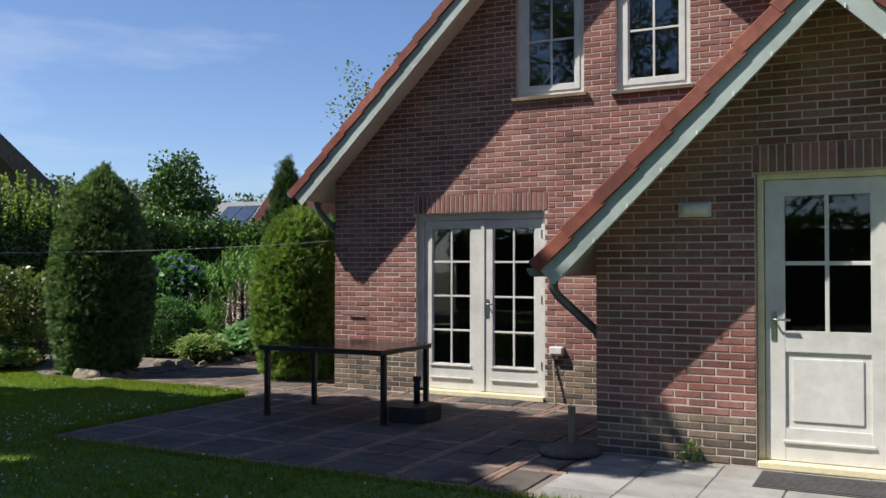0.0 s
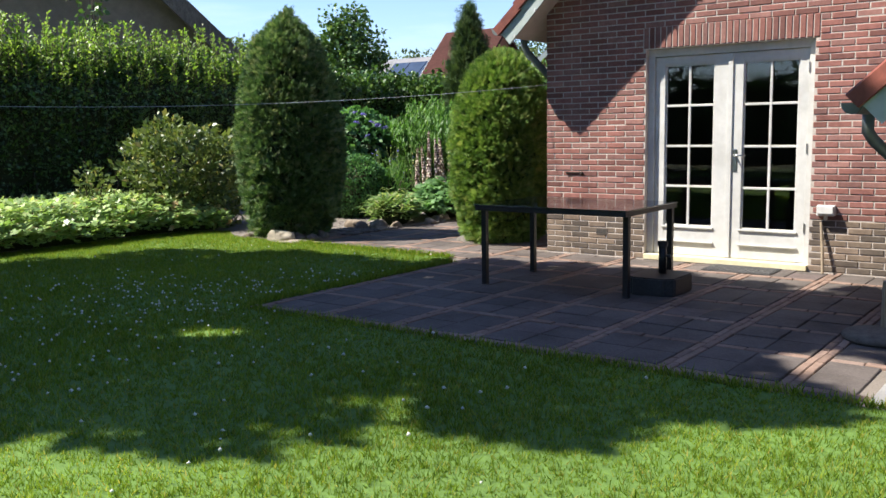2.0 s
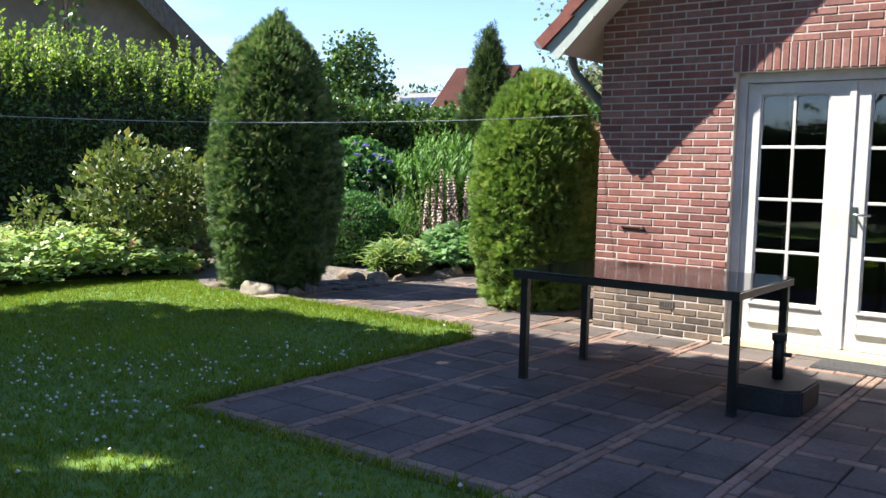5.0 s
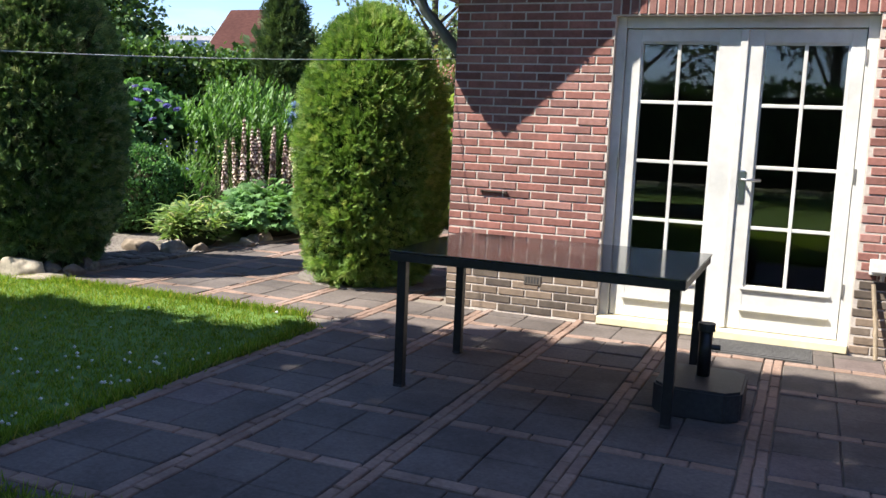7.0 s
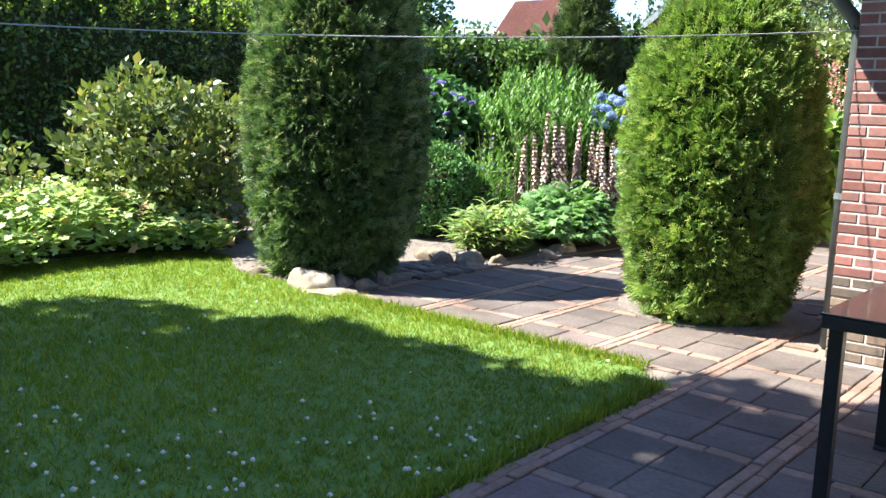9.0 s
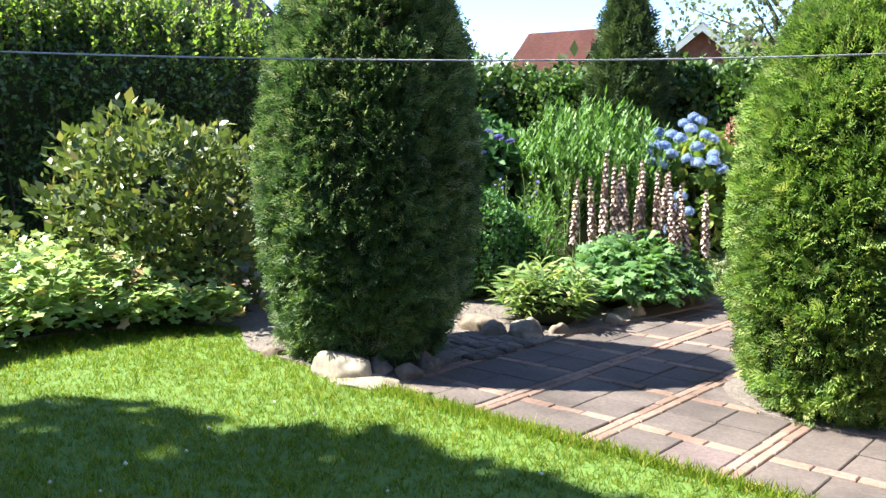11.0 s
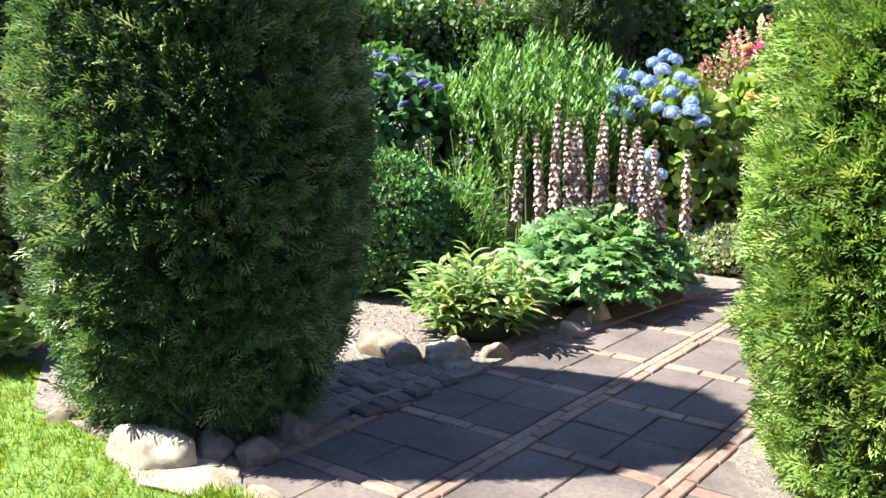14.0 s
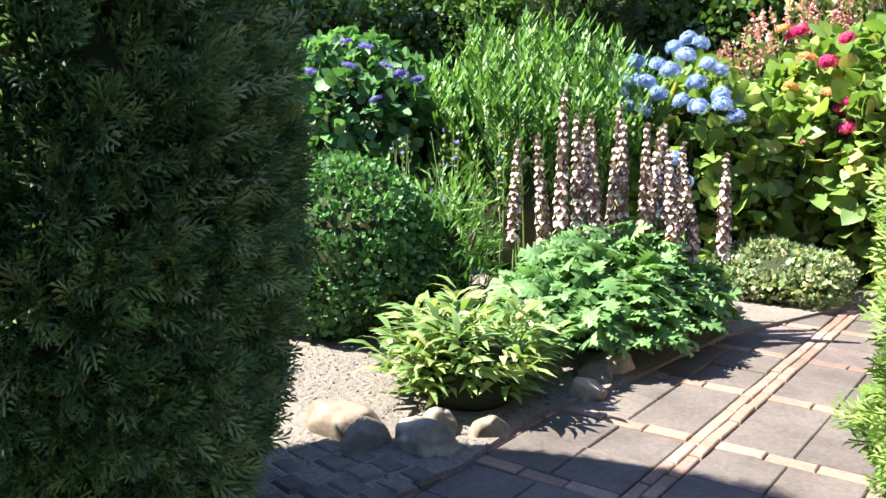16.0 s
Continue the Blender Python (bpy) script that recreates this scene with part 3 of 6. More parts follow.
# white clover heads
cx = np.concatenate([rng.normal(-7.6, 0.7, 170), rng.normal(-6.6, 0.9, 90), rng.uniform(-10.5, -3.0, 130), rng.normal(-7.0, 0.4, 50)])
cy = np.concatenate([rng.normal(5.9, 0.45, 170), rng.normal(4.6, 0.6, 90), rng.uniform(2.5, 8.6, 130), rng.normal(7.3, 0.5, 50)])
ok = on_lawn(cx, cy)
cx, cy = cx[ok], cy[ok]
star = shape([(math.cos(a) * 0.5 * (1 if i % 2 else 0.6), math.sin(a) * 0.5 * (1 if i % 2 else 0.6), 0.0) for i, a in enumerate(np.linspace(0, 2 * math.pi, 8, endpoint=False))] + [(0, 0, 0.45), (0, 0, -0.3)], [(i, (i + 1) % 8, 8) for i in range(8)] + [((i + 1) % 8, i, 9) for i in range(8)])
k = len(cx)
tagged(scatter("clover_flowers", np.stack([cx, cy, rng.uniform(0.035, 0.055, k)], 1), np.stack([rng.normal(0, 1, k), rng.normal(0, 1, k), rng.normal(0, 0.2, k)], 1), np.tile([0, 0, 1.0], (k, 1)), rng.uniform(0.016, 0.029, k), star, M["clover"]), "white clover flowers in the lawn", "clover", kind="stuff")

# soil of the flower beds, with crumbs
BED = [(-9.33, 10.72), (-9.38, 11.3), (-9.25, 12.0), (-9.15, 13.1), (-8.75, 14.2), (-8.5, 15.6), (-8.3, 17.5), (-9, 24), (-16, 24), (-16, -9), (-11.9, -9), (-11.9, 2.0), (-11.8, 5.0), (-11.75, 6.3), (-11.75, 7.5), (-11.85, 8.4), (-11.7, 9.2), (-11.2, 9.5), (-10.6, 9.12), (-9.9, 9.1), (-9.4, 9.2), (-9.42, 9.5), (-9.5, 10.1)]
bed = part("flower_bed_soil", sheet(BED, 0.02, 0.05), M["soil"])
tagged(bed, "dry sandy soil of the flower border", "soil", kind="structure")
SOIL_R = [(-7.26 + 0.7 * math.cos(a), 10.68 + 0.58 * math.sin(a)) for a in np.linspace(0, 2 * math.pi, 28, endpoint=False)]
bed_r = part("flower_bed_soil", sheet(SOIL_R, 0.012, 0.05), M["soil"])
tagged(bed_r, "pale sand round the foot of the clipped conifer", "soil", kind="structure")
n = 3000
sx = np.concatenate([rng.uniform(-10.9, -9.35, 2000), rng.uniform(-10.9, -9.3, 1000)])
sy = np.concatenate([rng.uniform(10.4, 11.7, 2000), rng.uniform(9.1, 9.8, 1000)])
ok = inside(sx, sy, BED)
sx, sy = sx[ok], sy[ok]
n = len(sx)
crumb = shape([(1, 0, 0), (-0.5, 0.87, 0), (-0.5, -0.87, 0), (0.1, 0, 0.8), (0, 0, -0.5)], [(0, 1, 3), (1, 2, 3), (2, 0, 3), (1, 0, 4), (2, 1, 4), (0, 2, 4)])
tagged(scatter("soil_crumbs", np.stack([sx, sy, np.full(n, 0.022)], 1), rng.normal(0, 1, (n, 3)), np.stack([rng.normal(0, 0.5, n), rng.normal(0, 0.5, n), np.ones(n)], 1), rng.gamma(1.5, 0.0028, n).clip(0.002, 0.014), crumb, M["soil"]), "loose crumbs of dry soil", "soil", kind="stuff")

base = part("paving_base", prism([(-9.42, 9.06), (-6.98, 9.02), (-6.72, 8.8), (-6.72, 5.93), (-2.1, 5.93), (-2.1, 10.2), (-6.3, 10.2), (-6.3, 17.5), (-8.3, 17.5), (-8.9, 14.2), (-9.2, 12.6), (-9.36, 11.2)], "z", -0.06, -0.014), M["joint"])
tagged(base, "sandy joints under the paving", "paving", kind="structure")
patio = thing("pavement", "terrace of dark grey concrete tiles framed with brick strips", "paving", kind="structure")


def chamfered(sx, sy, sz, c):
    """A block with its top edges broken, its top at z 0."""
    x, y = sx / 2, sy / 2
    v = [(-x, -y, -sz), (x, -y, -sz), (x, y, -sz), (-x, y, -sz), (-x, -y, -c), (x, -y, -c), (x, y, -c), (-x, y, -c), (-x + c, -y + c, 0), (x - c, -y + c, 0), (x - c, y - c, 0), (-x + c, y - c, 0)]
    f = []
    for b in (0, 4):
        for i in range(4):
            f.append((b + i, b + (i + 1) % 4, b + 4 + (i + 1) % 4, b + 4 + i))
    f.append((8, 9, 10, 11))
    return v, f


mesh_store = {}


def block_mesh(name, sx, sy, sz, c, material):
    key = (name, round(sx, 3), round(sy, 3), round(sz, 3), material.name)
    if key not in mesh_store:
        v, f = chamfered(sx, sy, sz, c)
        mesh = bpy.data.meshes.new(name)
        mesh.from_pydata(v, [], f)
        mesh.materials.append(material)
        mesh_store[key] = mesh
    return mesh_store[key]


class Heap:
    """Pieces that stay one joined mesh."""

    def __init__(self):
        self.v, self.f = [], []

    def add(self, m, sx, sy, sz, c):
        v, f = chamfered(sx, sy, sz, c)
        b = len(self.v)
        self.v += [tuple(m @ Vector(p)) for p in v]
        self.f += [tuple(i + b for i in q) for q in f]

    def done(self, name, material, parent, label=""):
        mesh = bpy.data.meshes.new(name)
        mesh.from_pydata(self.v, [], self.f)
        ob = obj(name, mesh, material, parent, label)
        ob["kind"] = "stuff"
        return ob

# ---------------------------------------------------------------- house
WY, WX = 10.0, -6.31          # garden wall of the house and its corner
GY, GX = 7.61, -2.15          # front of the side wing and its corner
OVER = 0.45                   # how far the roofs stand out past the gables


def main_soffit(x):
    return 2.6 + 0.98 * (x + 6.3) if x < -2.8 else 2.6 + 0.98 * 3.5 - 0.98 * (x + 2.8)


def wing_soffit(x):
    return 3.86 + x if x < -0.35 else 3.16 - x


def wall_with_holes(name, x0, x1, y0, y1, top, holes, material):
    """A gable wall between two planes of y, with openings through it."""
    bm = bmesh.new()
    xs = sorted({x0, x1, *[h[0] for h in holes], *[h[1] for h in holes], *[x for x in (-2.8, -0.35) if x0 < x < x1]})
    for a, b in zip(xs, xs[1:]):
        cuts = sorted([(h[2], h[3]) for h in holes if h[0] <= a + 1e-6 and h[1] >= b - 1e-6])
        z = -0.1
        for lo, hi in cuts:
            if lo > z:
                add_box(bm, a, b, y0, y1, z, lo)
            z = hi
        ta, tb = top(a + 1e-4), top(b - 1e-4)
        v = [bm.verts.new(p) for p in ((a, y0, z), (b, y0, z), (b, y0, tb), (a, y0, ta), (a, y1, z), (b, y1, z), (b, y1, tb), (a, y1, ta))]
        for q in ((0, 1, 2, 3), (5, 4, 7, 6), (0, 4, 5, 1), (3, 2, 6, 7), (0, 3, 7, 4), (1, 5, 6, 2)):
            bm.faces.new([v[i] for i in q])
    return part(name, bm, material)


MAIN_HOLES = [(-5.14, -3.49, -0.1, 2.15), (-3.83, -3.03, 3.45, 4.72), (-2.66, -1.87, 3.43, 4.72)]
WING_HOLES = [(-0.91, 0.11, -0.1, 2.21)]
REC = 0.005
wall_1 = wall_with_holes("wall_1", WX + REC, 0.7, WY + REC, WY + 0.3, main_soffit, MAIN_HOLES, M["mortar"])
tagged(wall_1, "red-brown brick gable wall with a grey brick plinth", "wall", kind="structure")
wall_2 = wall_with_holes("wall_2", GX + REC, 1.45, GY + REC, GY + 0.3, wing_soffit, WING_HOLES, M["mortar"])
tagged(wall_2, "red-brown brick gable wall of the side wing", "wall", kind="structure")
wall_3 = part("wall_3", box(WX + REC, WX + 0.3, WY + 0.3, 18.0, -0.1, 2.6), M["mortar"])
tagged(wall_3, "red-brown brick long wall of the house", "wall", kind="structure")
wall_4 = part("wall_4", box(GX + REC, GX + 0.3, GY + 0.3, WY, -0.1, 1.62), M["mortar"])
tagged(wall_4, "low brick side wall of the wing", "wall", kind="structure")
for i, b in enumerate([(1.15, 1.45, GY + 0.3, WY, -0.1, 1.6), (0.4, 0.7, WY + 0.3, 18.0, -0.1, 2.6), (WX, 0.7, 17.7, 18.0, -0.1, 2.6)]):
    tagged(part("wall_%d" % (5 + i), box(*b), M["mortar"]), "plain closing wall of the house", "wall", kind="structure")

# simple rooms added behind the glass, walls coloured dark to keep the panes dim
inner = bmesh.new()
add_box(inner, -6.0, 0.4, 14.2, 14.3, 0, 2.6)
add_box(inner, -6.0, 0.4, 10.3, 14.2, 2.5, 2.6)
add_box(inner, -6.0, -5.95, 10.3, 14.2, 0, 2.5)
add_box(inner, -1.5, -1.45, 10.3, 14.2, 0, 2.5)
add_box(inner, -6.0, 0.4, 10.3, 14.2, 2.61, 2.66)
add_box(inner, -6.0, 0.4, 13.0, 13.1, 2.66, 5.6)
tagged(part("room_wall_1", inner, M["room_wall"]), "plain room walls inside, coloured dark for a dim interior", "wall", kind="structure")
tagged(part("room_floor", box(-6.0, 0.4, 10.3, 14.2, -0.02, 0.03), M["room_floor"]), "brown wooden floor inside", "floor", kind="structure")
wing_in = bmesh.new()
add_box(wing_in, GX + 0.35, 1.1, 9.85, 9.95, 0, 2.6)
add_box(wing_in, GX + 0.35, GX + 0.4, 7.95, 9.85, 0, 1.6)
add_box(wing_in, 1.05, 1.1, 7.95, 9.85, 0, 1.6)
tagged(part("room_wall_2", wing_in, M["room_wall"]), "plain room walls inside the wing, coloured dark for a dim interior", "wall", kind="structure")
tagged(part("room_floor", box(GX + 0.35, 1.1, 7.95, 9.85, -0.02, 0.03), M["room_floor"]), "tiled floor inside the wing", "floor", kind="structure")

# roofs: slabs at 45 degrees, verge boards, soffits, edge tiles, gutters


def roof_slope(parent, x_eave, z_eave, x_top, z_top, y0, y1, thick):
    bm = bmesh.new()
    d = Vector((x_top - x_eave, 0, z_top - z_eave)).normalized()
    up = Vector((-d.z, 0, d.x))
    if up.z < 0:
        up = -up
    a, b = Vector((x_eave, 0, z_eave)), Vector((x_top, 0, z_top))
    ring = [a, b, b + up * thick, a + up * thick]
    lo = [bm.verts.new((p.x, y0, p.z)) for p in ring]
    hi = [bm.verts.new((p.x, y1, p.z)) for p in ring]
    bm.faces.new(lo)
    bm.faces.new(hi)
    for i in range(4):
        bm.faces.new((lo[i], lo[(i + 1) % 4], hi[(i + 1) % 4], hi[i]))
    return d, up, bm


def wavy_tiles(parent, a, d, up, length, y0, y1, lift):
    """Rows of pantiles as one rippled sheet with steps."""
    rows = int(length / 0.32)
    v, f = [], []
    ny = int((y1 - y0) / 0.05)
    for r in range(rows):
        for e in (0, 1):
            for k in range(ny + 1):
                y = y0 + k * 0.05
                p = a + d * (length * (r + e) / rows) + up * (lift + 0.03 * (1 - e) + 0.02 * math.sin(2 * math.pi * y / 0.2))
                v.append((p.x, y, p.z))
    w = ny + 1
    for r in range(rows):
        for k in range(ny):
            b = r * 2 * w + k
            f.append((b, b + 1, b + w + 1, b + w))
    mesh = bpy.data.meshes.new("tile_rows")
    mesh.from_pydata(v, [], f)
    ob = obj("tile_rows", mesh, M["roof_tile"], parent)
    ob["kind"] = "stuff"


def verge(parent, a, d, up, length, y, face, tile_len=0.335):
    """Board, and the row of tiles that hang over the edge of the roof; face is the side that they hang on."""
    side = -1 if face < 0 else 1
    bm = bmesh.new()
    for (w0, w1, t0, t1) in ((-0.105, 0.055, 0.0, 0.022 * side),):
        pts = []
        for yy in (y + t0, y + t1):
            for s, w in ((0.0, w0), (length, w0), (length, w1), (0.0, w1)):
                p = a + d * s + up * w
                pts.append(bm.verts.new((p.x, yy, p.z)))
        for q in ((0, 1, 2, 3), (7, 6, 5, 4), (0, 4, 5, 1), (1, 5, 6, 2), (2, 6, 7, 3), (3, 7, 4, 0)):
            bm.faces.new([pts[i] for i in q])
    part("verge_board", bm, M["fascia"], parent, "grey-green painted verge board")
    n = int(length / tile_len)
    for k in range(n):
        bm = bmesh.new()
        s0, s1 = k * length / n - 0.02, (k + 1) * length / n
        outline = [(-0.17 * side, 0.145), (0.012 * side, 0.152), (0.05 * side, 0.135), (0.056 * side, 0.035), (0.03 * side, 0.03), (0.024 * side, 0.09), (-0.17 * side, 0.11)]
        ends = []
        for s, lift, grow in ((s0, 0.02, 1.0), (s1, 0.0, 0.94)):
            ring = []
            for yy, w in outline:
                p = a + d * s + up * (w + lift)
                ring.append(bm.verts.new((p.x, y + yy * grow, p.z)))
            ends.append(ring)
        m = len(outline)
        bm.faces.new(ends[0])
        bm.faces.new(ends[1])
        for i in range(m):
            bm.faces.new((ends[0][i], ends[0][(i + 1) % m], ends[1][(i + 1) % m], ends[1][i]))
        part("verge_tile", bm, M["roof_tile"], parent)
        q = a + d * (s0 + 0.12) - up * 0.1
        part("clip", box(q.x - 0.007, q.x + 0.007, y + side * 0.022, y + side * 0.034, q.z - 0.012, q.z + 0.02, 0.003), M["clip"], parent, "small bright tile clip")


def gutter(name, x, z, y0, y1, side, label):
    bm = bmesh.new()
    ys = [y0, y1]
    prof = []
    for k in range(9):
        a = math.pi + math.pi * k / 8
        prof.append((math.cos(a) * 0.065, math.sin(a) * 0.065))
    prof = [(-0.085, 0.004)] + prof + [(0.075, 0.006)] + [(p[0] * 0.9, p[1] * 0.9 + 0.004) for p in reversed(prof)]
    ends = [[bm.verts.new((x + p[0] * side, y, z + p[1])) for p in prof] for y in ys]
    n = len(prof)
    for i in range(n):
        bm.faces.new((ends[0][i], ends[0][(i + 1) % n], ends[1][(i + 1) % n], ends[1][i]))
    cap = [bm.verts.new((x + p[0] * side, y0 - 0.002, z + p[1])) for p in prof[:11]]
    bm.faces.new(cap)
    g = part(name, bm, M["zinc"], None)
    return tagged(g, label, "gutter", kind="structure")


roof_1 = thing("roof_1", "red pantile roof of the house", "roof", kind="structure")
a = Vector((-6.56, 0, main_soffit(-6.56)))
top = Vector((-2.8, 0, main_soffit(-2.8)))
length = (top - a).length
d, up, bm = roof_slope(roof_1, a.x, a.z, top.x, top.z, WY - OVER + 0.025, 18.2, 0.1)
part("roof_deck", bm, M["soffit"], roof_1, "beige boarded soffit")
wavy_tiles(roof_1, a, d, up, length, WY - OVER + 0.1, 18.2, 0.125)
verge(roof_1, a, d, up, length, WY - OVER, -1)
a2 = Vector((1.1, 0, main_soffit(1.1)))
d2, up2, bm = roof_slope(roof_1, a2.x, a2.z, top.x, top.z, WY - OVER + 0.025, 18.2, 0.1)
part("roof_deck", bm, M["soffit"], roof_1)
wavy_tiles(roof_1, a2, d2, up2, length, WY - OVER + 0.1, 18.2, 0.125)
verge(roof_1, a2, d2, up2, (top - a2).length, WY - OVER, -1)
gutter("gutter_1", -6.67, 2.44, WY - OVER + 0.01, 18.0, 1, "zinc half-round gutter along the eaves")
roof_2 = thing("roof_2", "red pantile roof of the side wing", "roof", kind="structure")
a = Vector((-2.42, 0, wing_soffit(-2.42)))
top = Vector((-0.35, 0, wing_soffit(-0.35)))
length = (top - a).length
d, up, bm = roof_slope(roof_2, a.x, a.z, top.x, top.z, GY - OVER + 0.025, WY - 0.01, 0.1)
part("roof_deck", bm, M["soffit"], roof_2, "beige boarded soffit")
wavy_tiles(roof_2, a, d, up, length, GY - OVER + 0.1, WY - 0.01, 0.125)
verge(roof_2, a, d, up, length, GY - OVER, -1)
a2 = Vector((1.8, 0, wing_soffit(1.8)))
d2, up2, bm = roof_slope(roof_2, a2.x, a2.z, top.x, top.z, GY - OVER + 0.025, WY - 0.01, 0.1)
part("roof_deck", bm, M["soffit"], roof_2)
wavy_tiles(roof_2, a2, d2, up2, (top - a2).length, GY - OVER + 0.1, WY - 0.01, 0.125)
verge(roof_2, a2, d2, up2, (top - a2).length, GY - OVER, -1)
gutter("gutter_2", -2.52, 1.49, GY - OVER + 0.01, WY - 0.02, 1, "zinc half-round gutter of the wing")
pipe = part("downpipe", tube([(-2.52, 7.62, 1.46), (-2.52, 7.62, 1.32), (-2.49, 7.65, 1.26), (-2.24, 7.88, 0.97), (-2.2, 7.92, 0.88), (-2.2, 7.92, 0.02)], 0.038, 12), M["zinc"], smooth=True)
tagged(pipe, "grey zinc downpipe bent back to the wing wall", "downpipe", "downpipes")
part("pipe_bracket", tube([(-2.2, 7.92, 0.5), (-2.2, 7.92, 0.535)], 0.045, 12), M["zinc"], pipe)
pipe2 = part("downpipe", tube([(-6.66, 10.1, 2.42), (-6.66, 10.1, 2.3), (-6.63, 10.12, 2.22), (-6.42, 10.26, 1.95), (-6.385, 10.29, 1.86), (-6.385, 10.29, 0.0)], 0.04, 12), M["zinc"], smooth=True)
tagged(pipe2, "grey zinc downpipe at the corner of the house", "downpipe", "downpipes")
part("pipe_bracket", tube([(-6.385, 10.29, 0.9), (-6.385, 10.29, 0.935)], 0.047, 12), M["zinc"], pipe2)

# doors and windows


def glazing(parent, x0, x1, z0, z1, y, cols, rows, bar=0.024):
    """Panes and glazing bars of one light."""
    w, h = (x1 - x0) / cols, (z1 - z0) / rows
    for c in range(cols):
        for r in range(rows):
            g = part("pane", box(x0 + c * w + 0.003, x0 + (c + 1) * w - 0.003, y + 0.012, y + 0.017, z0 + r * h + 0.003, z0 + (r + 1) * h - 0.003), M["glass"], parent)
            g.visible_shadow = False
    for c in range(1, cols):
        part("glazing_bar", box(x0 + c * w - bar / 2, x0 + c * w + bar / 2, y - 0.006, y + 0.01, z0, z1, 0.004), M["white_paint"], parent)
    for r in range(1, rows):
        part("glazing_bar", box(x0, x1, y - 0.003, y + 0.008, z0 + r * h - bar / 2, z0 + r * h + bar / 2, 0.004), M["white_paint"], parent)


def leaf_frame(x0, x1, z0, z1, gx0, gx1, gz0, gz1, y0, y1, lock_z=None):
    """Stiles and rails round a glazed opening."""
    bm = bmesh.new()
    add_box(bm, x0, gx0, y0, y1, z0, z1, 0.004)
    add_box(bm, gx1, x1, y0, y1, z0, z1, 0.004)
    add_box(bm, gx0 - 0.001, gx1 + 0.001, y0 + 0.002, y1 - 0.002, gz1, z1 - 0.001)
    add_box(bm, gx0 - 0.001, gx1 + 0.001, y0 + 0.002, y1 - 0.002, z0 + 0.001, gz0)
    # sloped bead round the glass
    for q in ((gx0, gx0 + 0.014, gz0, gz1), (gx1 - 0.014, gx1, gz0, gz1), (gx0 + 0.014, gx1 - 0.014, gz0, gz0 + 0.014), (gx0 + 0.014, gx1 - 0.014, gz1 - 0.014, gz1)):
        add_box(bm, q[0], q[1], y0 + 0.014, y1 - 0.01, q[2], q[3])
    return bm


def lever(parent, x, z, y, side):
    h = bmesh.new()
    add_box(h, x - 0.02, x + 0.02, y - 0.009, y, z - 0.13, z + 0.09, 0.006)
    plate = part("handle_plate", h, M["steel"], parent, "brushed steel handle plate")
    part("handle", tube([(x, y - 0.008, z + 0.03), (x, y - 0.05, z + 0.03), (x + side * 0.02, y - 0.055, z + 0.03), (x + side * 0.12, y - 0.055, z + 0.028)], 0.009, 8), M["steel"], parent, "brushed steel lever handle", True)


FY = WY + 0.085
door_1 = thing("door_1", "closed white double garden door with small panes", "door", (0, 0, 0), kind="structure")
fr = bmesh.new()
add_box(fr, -5.14, -5.075, FY - 0.012, FY + 0.1, 0.0, 2.15, 0.004)
add_box(fr, -3.555, -3.49, FY - 0.012, FY + 0.1, 0.0, 2.15, 0.004)
add_box(fr, -5.075, -3.555, FY - 0.01, FY + 0.1, 2.075, 2.148)
part("door_frame", fr, M["white_paint"], door_1)
part("threshold", box(-5.135, -3.495, WY - 0.03, FY + 0.1, 0.0, 0.055, 0.006), M["cream_paint"], door_1, "worn cream-painted threshold")
leaf_l = part("door_leaf", leaf_frame(-5.07, -4.292, 0.06, 2.07, -4.97, -4.455, 0.355, 1.985, FY + 0.012, FY + 0.065), M["white_paint"], door_1)
leaf_r = part("door_leaf", leaf_frame(-4.284, -3.56, 0.06, 2.07, -4.17, -3.645, 0.35, 1.98, FY + 0.012, FY + 0.065), M["white_paint"], door_1)
part("cover_strip", box(-4.315, -4.268, FY - 0.004, FY + 0.012, 0.06, 2.07, 0.004), M["white_paint"], door_1)
glazing(leaf_l, -4.97, -4.455, 0.355, 1.985, FY + 0.03, 2, 4)
glazing(leaf_r, -4.17, -3.645, 0.35, 1.98, FY + 0.03, 2, 4)
for lf, xa, xb in ((leaf_l, -4.99, -4.44), (leaf_r, -4.19, -3.625)):
    part("weather_bar", box(xa, xb, FY - 0.012, FY + 0.013, 0.19, 0.205, 0.003), M["white_paint"], lf)
    part("weather_bar", box(xa, xb, FY - 0.004, FY + 0.013, 0.335, 0.352, 0.003), M["white_paint"], lf)
lever(leaf_r, -4.235, 1.05, FY + 0.012, 1)
for z in (0.35, 1.1, 1.85):
    part("hinge", tube([(-3.553, FY - 0.014, z), (-3.553, FY - 0.014, z + 0.09)], 0.008, 8), M["steel"], leaf_r)
    part("hinge", tube([(-5.078, FY - 0.014, z), (-5.078, FY - 0.014, z + 0.09)], 0.008, 8), M["steel"], leaf_l)

DY = GY + 0.07
door_2 = thing("door_2", "closed cream-white wing door with four panes above a panel", "door", (0, 0, 0), kind="structure")
fr = bmesh.new()
add_box(fr, -0.905, -0.855, DY - 0.01, DY + 0.1, 0.0, 2.21, 0.004)
add_box(fr, 0.055, 0.105, DY - 0.01, DY + 0.1, 0.0, 2.21, 0.004)
add_box(fr, -0.855, 0.055, DY - 0.008, DY + 0.1, 2.165, 2.208)
part("door_frame", fr, M["cream_paint"], door_2, "cream-painted door frame")
part("threshold", box(-0.9, 0.1, GY - 0.03, DY + 0.1, 0.0, 0.05, 0.006), M["cream_paint"], door_2)
leaf = bmesh.new()
add_box(leaf, -0.85, -0.71, DY + 0.01, DY + 0.06, 0.055, 2.16, 0.004)
